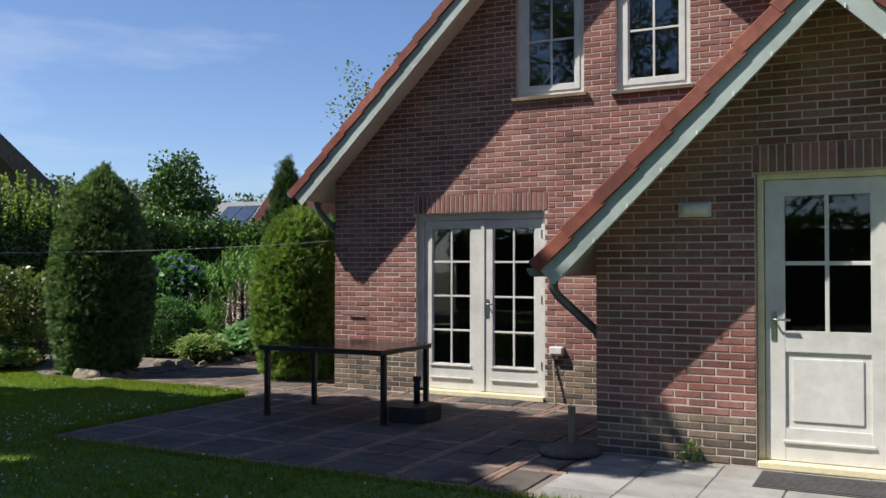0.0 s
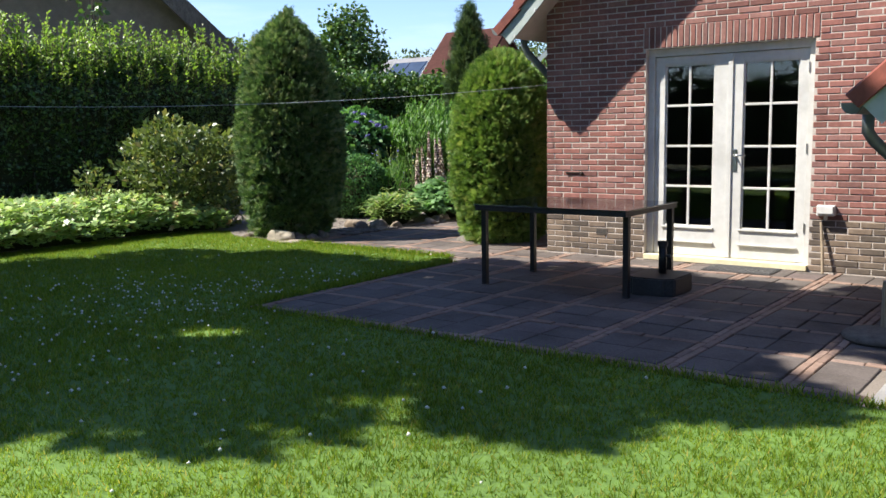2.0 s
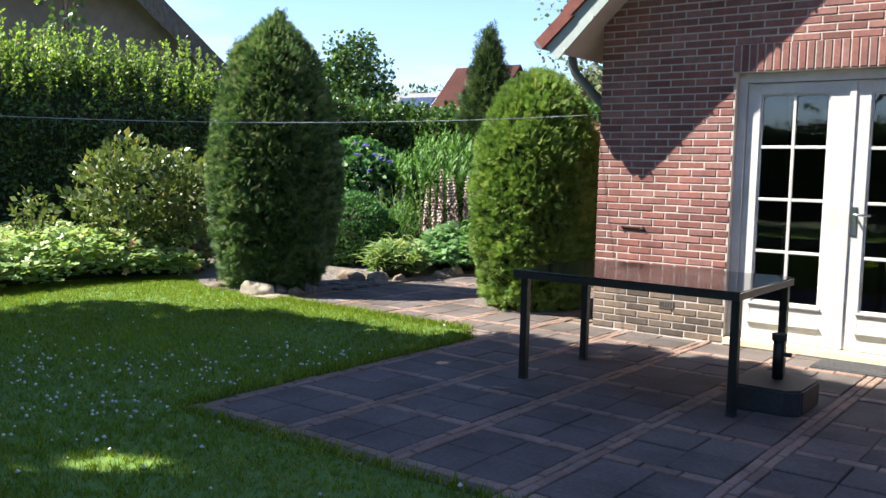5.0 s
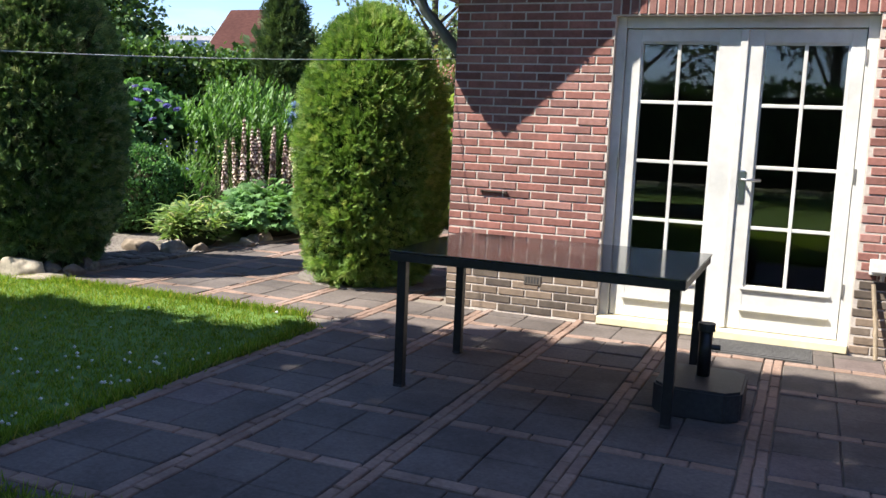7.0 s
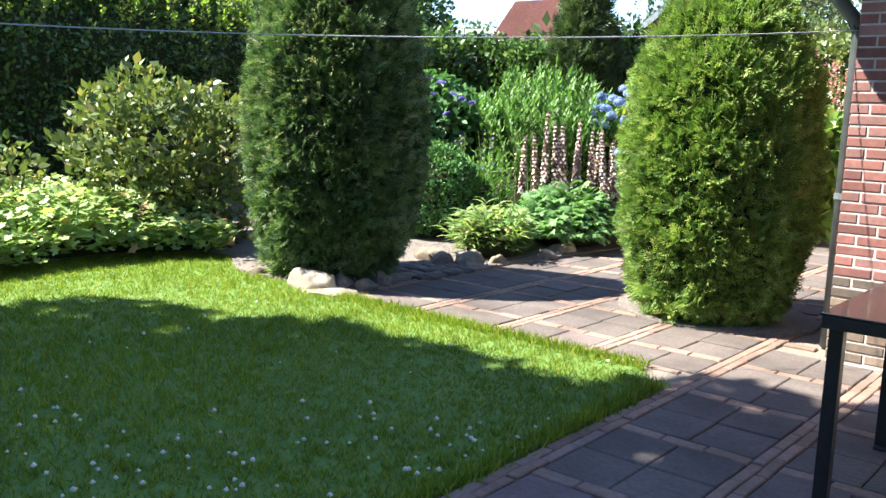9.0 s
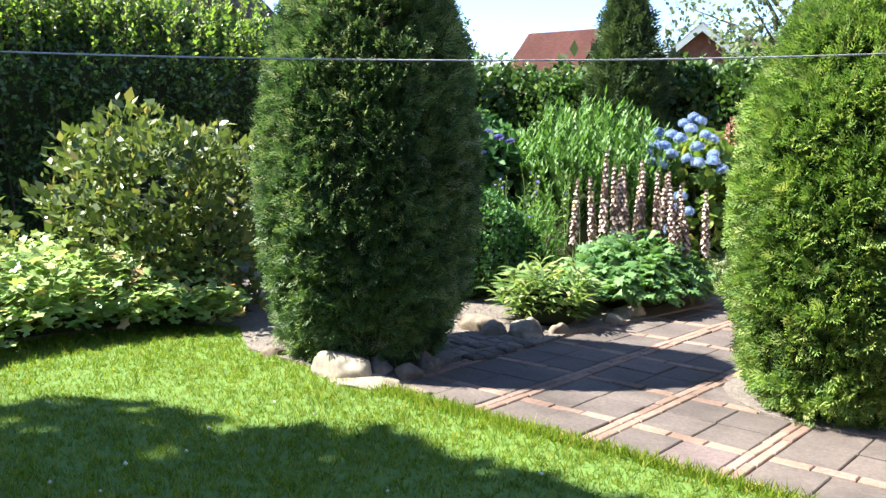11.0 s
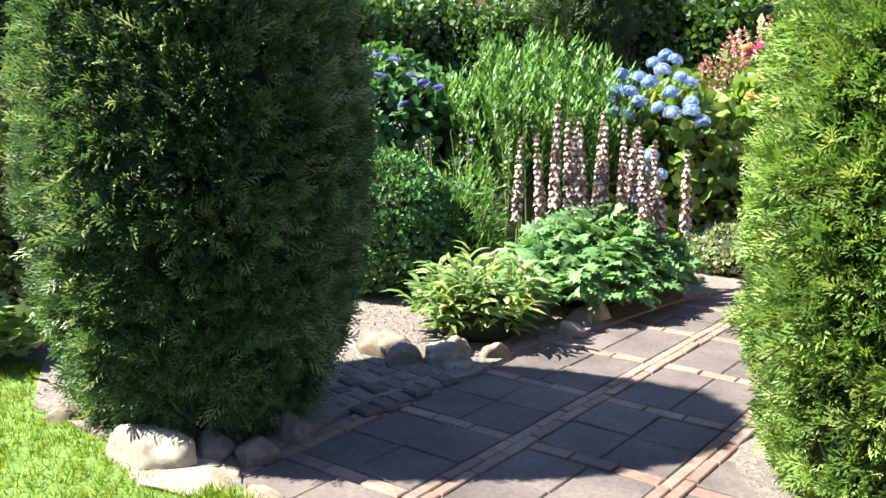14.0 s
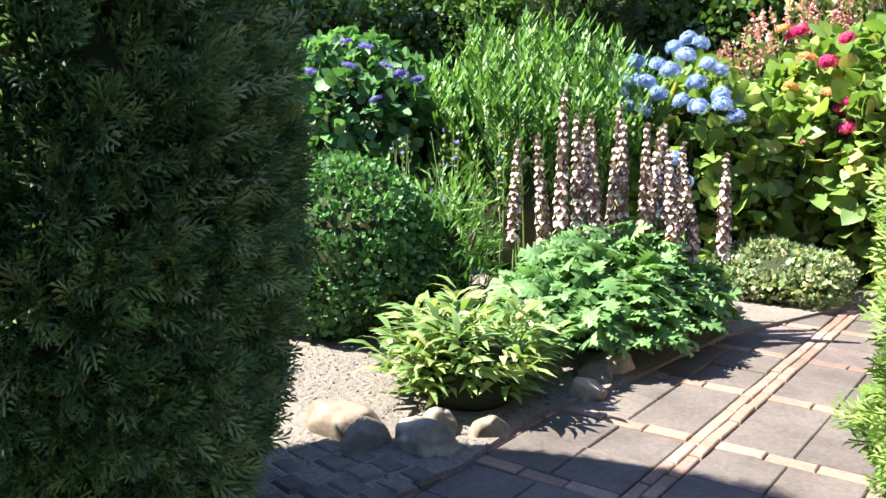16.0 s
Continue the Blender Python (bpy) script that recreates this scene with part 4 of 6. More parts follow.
add_box(leaf, -0.125, 0.05, DY + 0.01, DY + 0.06, 0.055, 2.16, 0.004)
add_box(leaf, -0.711, -0.124, DY + 0.012, DY + 0.058, 2.04, 2.159)
add_box(leaf, -0.711, -0.124, DY + 0.012, DY + 0.058, 0.87, 1.025)
add_box(leaf, -0.711, -0.124, DY + 0.012, DY + 0.058, 0.056, 0.3)
add_box(leaf, -0.711, -0.124, DY + 0.03, DY + 0.05, 0.3, 0.87)
add_box(leaf, -0.66, -0.175, DY + 0.018, DY + 0.032, 0.35, 0.82, 0.008)
leaf2 = part("door_leaf", leaf, M["white_paint"], door_2)
glazing(leaf2, -0.711, -0.124, 1.025, 2.04, DY + 0.03, 2, 2, 0.03)
part("weather_bar", box(-0.73, -0.1, DY - 0.006, DY + 0.012, 0.19, 0.21, 0.003), M["white_paint"], leaf2)
lever(leaf2, -0.79, 1.08, DY + 0.01, 1)


def upper_window(name, x0, x1, z0, z1):
    w = thing(name, "white casement window with four dark panes", "window", (0, 0, 0), "upper windows", "structure")
    y = WY + 0.06
    part("window_frame", leaf_frame(x0, x1, z0, z1, x0 + 0.06, x1 - 0.06, z0 + 0.06, z1 - 0.06, y, y + 0.09), M["white_paint"], w)
    s = part("casement", leaf_frame(x0 + 0.06, x1 - 0.06, z0 + 0.06, z1 - 0.06, x0 + 0.115, x1 - 0.115, z0 + 0.12, z1 - 0.11, y - 0.012, y + 0.04), M["white_paint"], w)
    glazing(s, x0 + 0.115, x1 - 0.115, z0 + 0.12, z1 - 0.11, y + 0.012, 2, 2)
    bm = bmesh.new()
    add_box(bm, x0 - 0.05, x1 + 0.05, WY - 0.055, y + 0.02, z0 - 0.045, z0 - 0.005, 0.005)
    part("window_sill", bm, M["plinth_brick"], w, "dark sill under the window")


upper_window("window_1", -3.83, -3.03, 3.45, 4.72)
upper_window("window_2", -2.66, -1.87, 3.43, 4.72)
# ---------------------------------------------------------------- small things on the walls
lamp = thing("wall_lamp", "oval white plastic bulkhead lamp on the brick wall", "lamp", (-1.355, GY, 1.95))
bm = bmesh.new()
bmesh.ops.create_uvsphere(bm, u_segments=24, v_segments=12, radius=1.0)
for v in bm.verts:
    f = lambda s: math.copysign(abs(s) ** 0.6, s)
    v.co = Vector((f(v.co.x) * 0.118, min(0.0, v.co.y * 0.085), f(v.co.z) * 0.052))
part("diffuser", bm, M["white_paint"], lamp, "milky ribbed cover", True)
part("base", box(-0.125, 0.125, -0.02, 0.0, -0.058, 0.058, 0.012), M["white_paint"], lamp)
sock = thing("outdoor_socket", "white outdoor socket box on the brick wall", "socket", (-3.335, WY, 0.58))
part("body", box(-0.08, 0.08, -0.06, 0.0, -0.05, 0.05, 0.01), M["white_paint"], sock)
part("lid", box(-0.072, 0.072, -0.085, -0.06, -0.03, 0.045, 0.008), M["white_paint"], sock)
part("cable_gland", tube([(0, -0.03, -0.05), (0, -0.03, -0.085)], 0.014, 10), M["white_paint"], sock)
plank = part("wooden_stick", tube([(-3.33, 9.9, 0.0), (-3.345, 9.93, 0.2), (-3.38, 9.985, 0.47)], 0.014, 8), M["wood"])
tagged(plank, "weathered wooden stick leaning against the wall", "stick")
anchor = thing("wall_anchor", "dark iron tie bar on the brick wall", "wall anchor", (-5.96, WY, 0.89))
part("bar", box(-0.1, 0.1, -0.016, -0.003, -0.006, 0.006, 0.002), M["iron"], anchor)
for s in (-1, 1):
    part("lug", box(s * 0.095 - 0.007, s * 0.095 + 0.007, -0.02, 0.0, -0.014, 0.008, 0.002), M["iron"], anchor)
vent = thing("air_brick", "dark slotted vent brick in the plinth", "vent", (-5.63, WY, 0.26))
part("body", box(-0.065, 0.065, -0.006, 0.03, -0.035, 0.035, 0.003), M["dark_stone"], vent)
for k in range(5):
    part("slot", box(-0.05 + k * 0.022, -0.04 + k * 0.022, -0.0075, -0.004, -0.022, 0.022), M["black_plastic"], vent)

# ---------------------------------------------------------------- terrace things
table = thing("garden_table", "black metal garden table with a glossy black glass top", "table", (-4.985, 8.25, 0))
part("tabletop", box(-0.725, 0.725, -0.52, 0.5, 0.712, 0.722, 0.003), M["black_glass"], table, "glossy black glass top")
for q in ((-0.72, 0.72, -0.515, -0.475), (-0.72, 0.72, 0.455, 0.495)):
    part("apron", box(q[0], q[1], q[2], q[3], 0.67, 0.711, 0.003), M["black_metal"], table)
for q in ((-0.72, -0.68), (0.68, 0.72)):
    part("apron", box(q[0], q[1], -0.474, 0.454, 0.671, 0.7105, 0.003), M["black_metal"], table)
for x, y in ((-0.695, -0.4), (-0.695, 0.42), (0.66, -0.37), (0.68, 0.45)):
    lg = part("leg", box(x - 0.024, x + 0.024, y - 0.024, y + 0.024, 0.012, 0.672, 0.004), M["black_metal"], table)
    part("foot_cap", box(x - 0.026, x + 0.026, y - 0.026, y + 0.026, 0.0, 0.014, 0.003), M["black_plastic"], lg)

par = thing("parasol_base", "heavy black parasol base with a short empty tube", "parasol base", (-4.22, 8.3, 0))
c = 0.07
w, l = 0.21, 0.25
octo = [(-w + c, -l), (w - c, -l), (w, -l + c), (w, l - c), (w - c, l), (-w + c, l), (-w, l - c), (-w, -l + c)]
bm = prism(octo, "z", 0.0, 0.15)
bmesh.ops.bevel(bm, geom=list(bm.edges), offset=0.012, segments=2, affect="EDGES")
part("weight", bm, M["black_plastic"], par)
part("tube", tube([(0, 0.05, 0.15), (0, 0.05, 0.4)], 0.033, 16), M["black_metal"], par, smooth=True)
part("collar", tube([(0, 0.05, 0.38), (0, 0.05, 0.42)], 0.043, 16), M["black_plastic"], par)
part("knob", tube([(0.03, 0.05, 0.3), (0.075, 0.05, 0.3)], 0.014, 8), M["black_plastic"], par)

foot = thing("concrete_parasol_foot", "round grey concrete parasol foot holding a wooden post", "parasol base", (-2.33, 7.46, 0))
bm = bmesh.new()
prof = [(0.0, 0.0), (0.25, 0.0), (0.26, 0.02), (0.24, 0.045), (0.12, 0.058), (0.045, 0.06), (0.0, 0.06)]
rings = [[bm.verts.new((r * math.cos(k * math.pi / 14), r * math.sin(k * math.pi / 14), z)) for k in range(28)] for r, z in prof[1:-1]]
for r0, r1 in zip(rings, rings[1:]):
    for k in range(28):
        bm.faces.new((r0[k], r0[(k + 1) % 28], r1[(k + 1) % 28], r1[k]))
bm.faces.new(rings[0])
bm.faces.new(rings[-1])
# dark stone colour carries the dappled shade on the grey concrete
part("disc", bm, M["dark_stone"], foot, smooth=True)
part("post", tube([(-0.02, 0.12, 0.05), (-0.02, 0.12, 0.3), (-0.02, 0.12, 0.36)], 0.032, 12, None, [0.033, 0.032, 0.03]), M["wood"], foot, "weathered round wooden post")


def mat(x0, x1, y0, y1, label):
    m = thing("doormat", label, "doormat", ((x0 + x1) / 2, (y0 + y1) / 2, 0.004))
    w, h = (x1 - x0) / 2, (y1 - y0) / 2
    part("backing", box(-w, w, -h, h, 0.0, 0.007), M["rubber_mat"], m)
    bm = bmesh.new()
    for k in range(int(2 * h / 0.035)):
        y = -h + 0.02 + k * 0.035
        add_box(bm, -w + 0.01, w - 0.01, y, y + 0.018, 0.006, 0.014)
    part("ribs", bm, M["rubber_mat"], m)


mat(-4.35, -3.7, 9.55, 9.93, "worn grey ribbed doormat at the garden door")
mat(-0.85, 0.0, 6.95, 7.45, "dark ribbed doormat at the wing door")

# clothes line
wire = thing("clothes_line", "thin grey wire stretched from the house to the broad tree", "clothes line", (0, 0, 0))
wp = []
for k in range(41):
    s = k / 40
    wp.append((-6.32 - 7.5 * s, 10.03 - 8.7 * s, 1.66 + 0.0103 * (11.5 * s - 4.3) ** 2))
part("wire", tube(wp, 0.0032, 6), M["wire"], wire)
part("hook", tube([(-6.3, 10.06, 1.86), (-6.33, 10.0, 1.86), (-6.34, 10.0, 1.875)], 0.006, 6), M["iron"], wire)

# ---------------------------------------------------------------- stones along the borders
for i, (x, y, z, sx, sy, sz, turn, kind, lab) in enumerate([
    (-9.69, 9.1, 0.0, 0.175, 0.1, 0.13, 25, "stone", "pale angular field stone at the edge of the lawn"),
    (-9.5, 9.08, -0.006, 0.27, 0.14, 0.03, 20, "stone", "flat pale stone half sunk in the grass"),
    (-9.14, 9.17, -0.02, 0.12, 0.06, 0.035, 5, "stone", "flat pale stone half sunk in the grass"),
    (-10.35, 9.16, 0.0, 0.1, 0.07, 0.045, 60, "stone", "reddish stone at the edge of the bed"),
    (-9.55, 9.27, 0.0, 0.1, 0.08, 0.075, 10, "dark_stone", "dark stone under the clipped conifer"),
    (-9.4, 9.36, 0.0, 0.09, 0.08, 0.075, 70, "dark_stone", "dark stone under the clipped conifer"),
    (-9.62, 9.4, 0.0, 0.1, 0.08, 0.075, 130, "dark_stone", "dark stone under the clipped conifer"),
    (-9.42, 9.62, 0.0, 0.065, 0.05, 0.06, 40, "stone", "small pale stone in the shade"),
    (-9.5, 9.62, 0.0, 0.1, 0.08, 0.08, 0, "dark_stone", "dark stone under the clipped conifer"),
    (-9.93, 10.72, 0.0, 0.17, 0.12, 0.11, 20, "stone", "rounded pale field stone edging the bed"),
    (-9.75, 10.66, 0.0, 0.11, 0.09, 0.08, 80, "dark_stone", "dark rounded stone edging the bed"),
    (-9.55, 10.8, 0.0, 0.16, 0.11, 0.1, 25, "stone", "pitted grey field stone edging the bed"),
    (-9.6, 10.93, 0.02, 0.1, 0.08, 0.08, 100, "stone", "rounded pale field stone edging the bed"),
    (-9.42, 11.05, 0.0, 0.08, 0.06, 0.08, 50, "stone", "brown upright stone beside the leafy clump"),
    (-9.34, 11.72, 0.0, 0.1, 0.075, 0.07, 40, "stone", "pale stone beside the path"),
    (-9.4, 11.93, 0.0, 0.1, 0.08, 0.08, 10, "dark_stone", "brown stone beside the path"),
    (-9.4, 12.1, 0.0, 0.13, 0.09, 0.09, 60, "stone", "rounded pale stone beside the path"),
    (-9.3, 13.55, 0.0, 0.1, 0.08, 0.07, 60, "dark_stone", "dark stone beside the variegated shrub"),
]):
    rock("border_stone", (x, y, z), (sx, sy, sz), turn, M[kind], lab, i + 1)

# ---------------------------------------------------------------- clipped conifers


def clipped(label, place, h, profile, clumps, per, size, material, seed, squash=(1.0, 1.0)):
    """A sheared conifer: tufts of feathery sprays with dark gaps between them, round a dark core of painted shade."""
    e = thing("clipped_conifer", label, "conifer", place)
    r2 = np.random.default_rng(seed)
    p, nrm = revolve_surface(clumps, h, profile, squash)
    p = p + nrm * (lump(p, 2.2, seed) * 0.035 + lump(p, 8.0, seed + 2) * 0.03 - np.abs(r2.normal(0, 0.045, clumps)))[:, None]
    stray = r2.random(clumps) < 0.02
    p[stray] += nrm[stray] * 0.05
    c, n = np.repeat(p, per, 0), np.repeat(nrm, per, 0)
    k = len(c)
    t = r2.normal(0, 1, (k, 3))
    t = unit(t - n * (t * n).sum(1, keepdims=True)) * np.sqrt(r2.random(k))[:, None]
    up = np.array([0, 0, 1.0])
    root = c - n * (0.045 + 0.03 * r2.random(k))[:, None] + t * 0.035
    root[:, 2] = np.maximum(root[:, 2], 0.03)
    fwd = unit(n * 0.9 + t * 0.9 + up * (0.25 + 0.35 * r2.random(k))[:, None])
    side = unit(np.cross(fwd, up)) * (r2.integers(0, 2, k) * 2 - 1)[:, None]
    face = unit(side * 0.7 + up * 0.5 + r2.normal(0, 0.5, (k, 3)))
    scatter("foliage", root, fwd, face, size * r2.uniform(0.65, 1.3, k), SPRAY, material, e)
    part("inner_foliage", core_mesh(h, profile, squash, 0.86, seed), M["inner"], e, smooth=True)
    part("trunk", tube([(0, 0, 0), (0, 0, 0.4)], 0.09, 10, None, [0.11, 0.08]), M["bark"], e)
    return e


clipped("tall clipped dark green thuja column beside the path", (-9.97, 9.58, 0.0), 2.95,
        [(0.0, 0.44), (0.06, 0.56), (0.2, 0.66), (0.42, 0.69), (0.6, 0.66), (0.74, 0.57), (0.85, 0.42), (0.94, 0.23), (1.0, 0.02)], 4000, 10, 0.095, M["thuja"], 3)
clipped("shorter clipped yellow-green thuja at the corner of the house", (-7.3, 10.57, 0.0), 2.36,
        [(0.0, 0.4), (0.06, 0.52), (0.25, 0.645), (0.5, 0.655), (0.7, 0.58), (0.84, 0.45), (0.93, 0.29), (0.98, 0.15), (1.0, 0.03)], 3100, 10, 0.093, M["thuja_light"], 5)

# ---------------------------------------------------------------- hedges


def hedge(label, x0, x1, y0, y1, h, n, material, size, seed, shoots=0.0, shp=ROUND_LEAF, tops=0, slope=0.0):
    e = thing("hedge", label, "hedge", (0, 0, 0))
    area = [(2 * (y1 - y0) * h), 2 * (x1 - x0) * h, (x1 - x0) * (y1 - y0) * 2.6]
    pick = rng.choice(3, n, p=np.array(area) / sum(area))
    u, v, s = rng.random(n), rng.random(n), rng.integers(0, 2, n) * 2 - 1
    p, nr = np.zeros((n, 3)), np.zeros((n, 3))
    a, b, c = pick == 0, pick == 1, pick == 2
    p[a] = np.stack([np.where(s[a] > 0, x1, x0), y0 + u[a] * (y1 - y0), v[a] * h], 1)
    nr[a, 0] = s[a]
    p[b] = np.stack([x0 + u[b] * (x1 - x0), np.where(s[b] > 0, y1, y0), v[b] * h], 1)
    nr[b, 1] = s[b]
    p[c] = np.stack([x0 + u[c] * (x1 - x0), y0 + v[c] * (y1 - y0), np.full(c.sum(), h)], 1)
    nr[c, 2] = 1
    off = lump(p, 1.1, seed) * 0.16 + lump(p, 3.7, seed + 1) * 0.09 - np.abs(rng.normal(0, 0.13, n)) + 0.06
    p += nr * off[:, None]
    if shoots:
        k = c & (rng.random(n) < 0.55)
        p[k, 2] += shoots * rng.random(k.sum()) ** 1.6 * (0.6 + 0.5 * lump(p[k], 5.0, seed + 3)).clip(0.1, 1.2)
    rise = (p[:, 2] - (h - slope)).clip(0, slope)
    mid = (x0 + x1) / 2 if y1 - y0 > x1 - x0 else (y0 + y1) / 2
    ax = 0 if y1 - y0 > x1 - x0 else 1
    p[:, ax] = mid + (p[:, ax] - mid) * (1 - 0.55 * rise / max(slope, 0.01))
    low = (p[:, 2] < 0.9) & (rng.random(n) < 0.45)
    p, nr = p[~low], nr[~low]
    m = len(p)
    scatter("foliage", p, nr * 0.6 + rng.normal(0, 0.55, (m, 3)) + np.array([0, 0, 0.35]), nr + rng.normal(0, 0.5, (m, 3)) + np.array([0, 0, 0.5]), size * rng.uniform(0.6, 1.35, m), shp, material, e)
    # dark body that fills the hedge in place of its inner shade
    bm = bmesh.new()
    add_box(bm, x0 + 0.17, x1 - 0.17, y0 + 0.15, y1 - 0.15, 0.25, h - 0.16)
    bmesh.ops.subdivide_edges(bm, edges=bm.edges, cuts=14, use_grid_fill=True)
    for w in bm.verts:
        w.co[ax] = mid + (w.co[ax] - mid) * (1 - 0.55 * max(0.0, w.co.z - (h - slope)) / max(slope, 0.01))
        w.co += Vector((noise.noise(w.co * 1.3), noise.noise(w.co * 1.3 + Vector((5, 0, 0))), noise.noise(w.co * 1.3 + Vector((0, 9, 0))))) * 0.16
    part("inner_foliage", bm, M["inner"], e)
    bm = bmesh.new()
    r2 = random.Random(seed)
    along_y = (y1 - y0) > (x1 - x0)
    for k in range(int(max(y1 - y0, x1 - x0) * 3.5)):
        x, y = r2.uniform(x0 + 0.1, x1 - 0.1), r2.uniform(y0 + 0.1, y1 - 0.1)
        tube([(x, y, 0), (x + r2.uniform(-0.1, 0.1), y + r2.uniform(-0.1, 0.1), 0.6), (x + r2.uniform(-0.2, 0.2), y + r2.uniform(-0.2, 0.2), h * 0.75)], 0.02, 5, bm, [0.022, 0.016, 0.008])
    part("stem_mass", bm, M["twig"], e)["kind"] = "stuff"
    if tops:
        r4 = np.random.default_rng(seed + 50)
        long_, P, F, bm = max(y1 - y0, x1 - x0), [], [], bmesh.new()
        for k in range(int(long_ * tops)):
            x, y = r4.uniform(x0, x1), r4.uniform(y0, y1)
            dx = abs(x - (x0 + x1) / 2) / ((x1 - x0) / 2)
            base_z = h - slope * max(0.0, dx - 0.45) / 0.55
            hh = 0.22 + 0.62 * r4.random() ** 1.3
            tx, ty = r4.normal(0, 0.12, 2)
            tube([(x, y, base_z - 0.1), (x + tx * hh, y + ty * hh, base_z + hh)], 0.004, 4, bm)
            for j in range(int(7 + hh * 26)):
                s = r4.random()
                a = r4.random() * 2 * math.pi
                P.append((x + tx * hh * s, y + ty * hh * s, base_z - 0.05 + (hh + 0.05) * s))
                F.append((math.cos(a), math.sin(a), 0.5 + 0.6 * s))
        P, F = np.array(P), np.array(F)
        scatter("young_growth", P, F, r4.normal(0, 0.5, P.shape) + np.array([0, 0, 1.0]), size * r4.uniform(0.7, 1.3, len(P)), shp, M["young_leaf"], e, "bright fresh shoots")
        part("twig_mass", bm, M["twig"], e)["kind"] = "stuff"
    return e


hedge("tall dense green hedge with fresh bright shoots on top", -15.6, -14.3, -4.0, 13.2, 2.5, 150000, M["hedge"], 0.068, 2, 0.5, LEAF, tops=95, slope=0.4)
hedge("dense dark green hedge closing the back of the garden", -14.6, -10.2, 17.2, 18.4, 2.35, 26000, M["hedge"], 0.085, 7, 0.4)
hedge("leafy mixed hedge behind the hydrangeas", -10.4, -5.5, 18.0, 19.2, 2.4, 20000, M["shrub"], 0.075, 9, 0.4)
# out-of-view hedge added so the glass reflects dark leaves instead of sky
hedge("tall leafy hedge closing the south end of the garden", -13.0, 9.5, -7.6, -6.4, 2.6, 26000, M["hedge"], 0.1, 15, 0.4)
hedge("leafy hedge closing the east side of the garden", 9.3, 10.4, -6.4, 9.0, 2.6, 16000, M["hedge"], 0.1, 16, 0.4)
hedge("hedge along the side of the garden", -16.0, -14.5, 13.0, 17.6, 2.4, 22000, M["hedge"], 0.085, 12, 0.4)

# ---------------------------------------------------------------- shrubs
DOME = [(0.0, 0.55), (0.15, 0.82), (0.4, 1.0), (0.65, 0.93), (0.85, 0.62), (0.95, 0.32), (1.0, 0.02)]


def dome(r, prof=DOME):
    return [(a, b * r) for a, b in prof]


bush("rhododendron", "loose olive-green rhododendron bush beside the conifer", "shrub", (-12.3, 9.62, 0), 1.48, dome(0.7), 9000, LEAF, 0.08, M["shrub"], (1.0, 1.0), 0.5, 0.2, 0.6, 0.35, 4, 0.55, stems=7)
bush("rhododendron", "small sparse rhododendron seedling above the groundcover", "shrub", (-12.35, 8.15, 0), 1.0, [(0.0, 0.04), (0.4, 0.1), (0.6, 0.22), (0.8, 0.2), (1.0, 0.03)], 300, LEAF, 0.075, M["shrub"], (1, 1), 0.1, 0.1, 0.6, 0.3, 6, 0, stems=3)
bush("box_ball", "rounded clipped dark green box shrub", "shrub", (-11.02, 11.95, 0), 1.02, dome(0.55), 14000, ROUND_LEAF, 0.032, M["box"], (1, 1), 0.07, 0.05, 0.6, 0.4, 8, 0.88, stems=5)
bush("loose_shrub", "airy yellow-green shrub with thin leaves beside the box", "shrub", (-10.5, 12.25, 0), 0.86, dome(0.25), 1900, NARROW, 0.075, M["willow"], (1, 1), 0.1, 0.12, 0.5, 0.5, 10, 0.5, stems=4)


def upright(name, label, place, spread, h, stalks, leaves, material, seed, leaf=0.14):
    """Many rising shoots, each set with narrow upright leaves."""
    e = thing(name, label, "shrub", place)
    r2 = np.random.default_rng(seed)
    P, F, U = [], [], []
    bm = bmesh.new()
    for k in range(stalks):
        a, rr = r2.random() * 2 * np.pi, math.sqrt(r2.random())
        foot = np.array([math.cos(a) * rr * spread[0] * 0.55, math.sin(a) * rr * spread[1] * 0.55, 0])
        tip = np.array([math.cos(a) * rr * spread[0], math.sin(a) * rr * spread[1], h * (1 - 0.28 * rr ** 2) * r2.uniform(0.78, 1.06)])
        if k % 3 == 0:
            tube([foot, (foot + tip) / 2 + np.array([0, 0, 0.08]), tip], 0.006, 4, bm, [0.008, 0.006, 0.003])
        for j in range(leaves):
            s = 0.3 + 0.72 * (j + r2.random()) / leaves
            c = foot + (tip - foot) * s + np.array([0, 0, 0.12 * math.sin(math.pi * min(s, 1))])
            b = r2.random() * 2 * np.pi
            P.append(c)
            F.append(np.array([math.cos(b) * 0.75, math.sin(b) * 0.75, 0.7]) + (tip - foot) * 0.15)
            U.append(np.array([math.cos(b), math.sin(b), -0.3]))
    P = np.array(P)
    scatter("foliage", P, np.array(F), np.array(U), leaf * r2.uniform(0.7, 1.3, len(P)), LEAF, material, e, "", leaf * 0.42)
    part("stem_mass", bm, M["stem"], e)["kind"] = "stuff"
    part("inner_foliage", core_mesh(h * 0.72, dome(0.72 * spread[0]), (1, spread[1] / spread[0]), 0.9, seed), M["inner"], e, smooth=True)
    return e


upright("bright_shrub", "upright light green shrub with narrow willow-like leaves", (-11.0, 14.1, 0), (1.05, 0.8), 1.85, 420, 34, M["willow"], 31, 0.11)

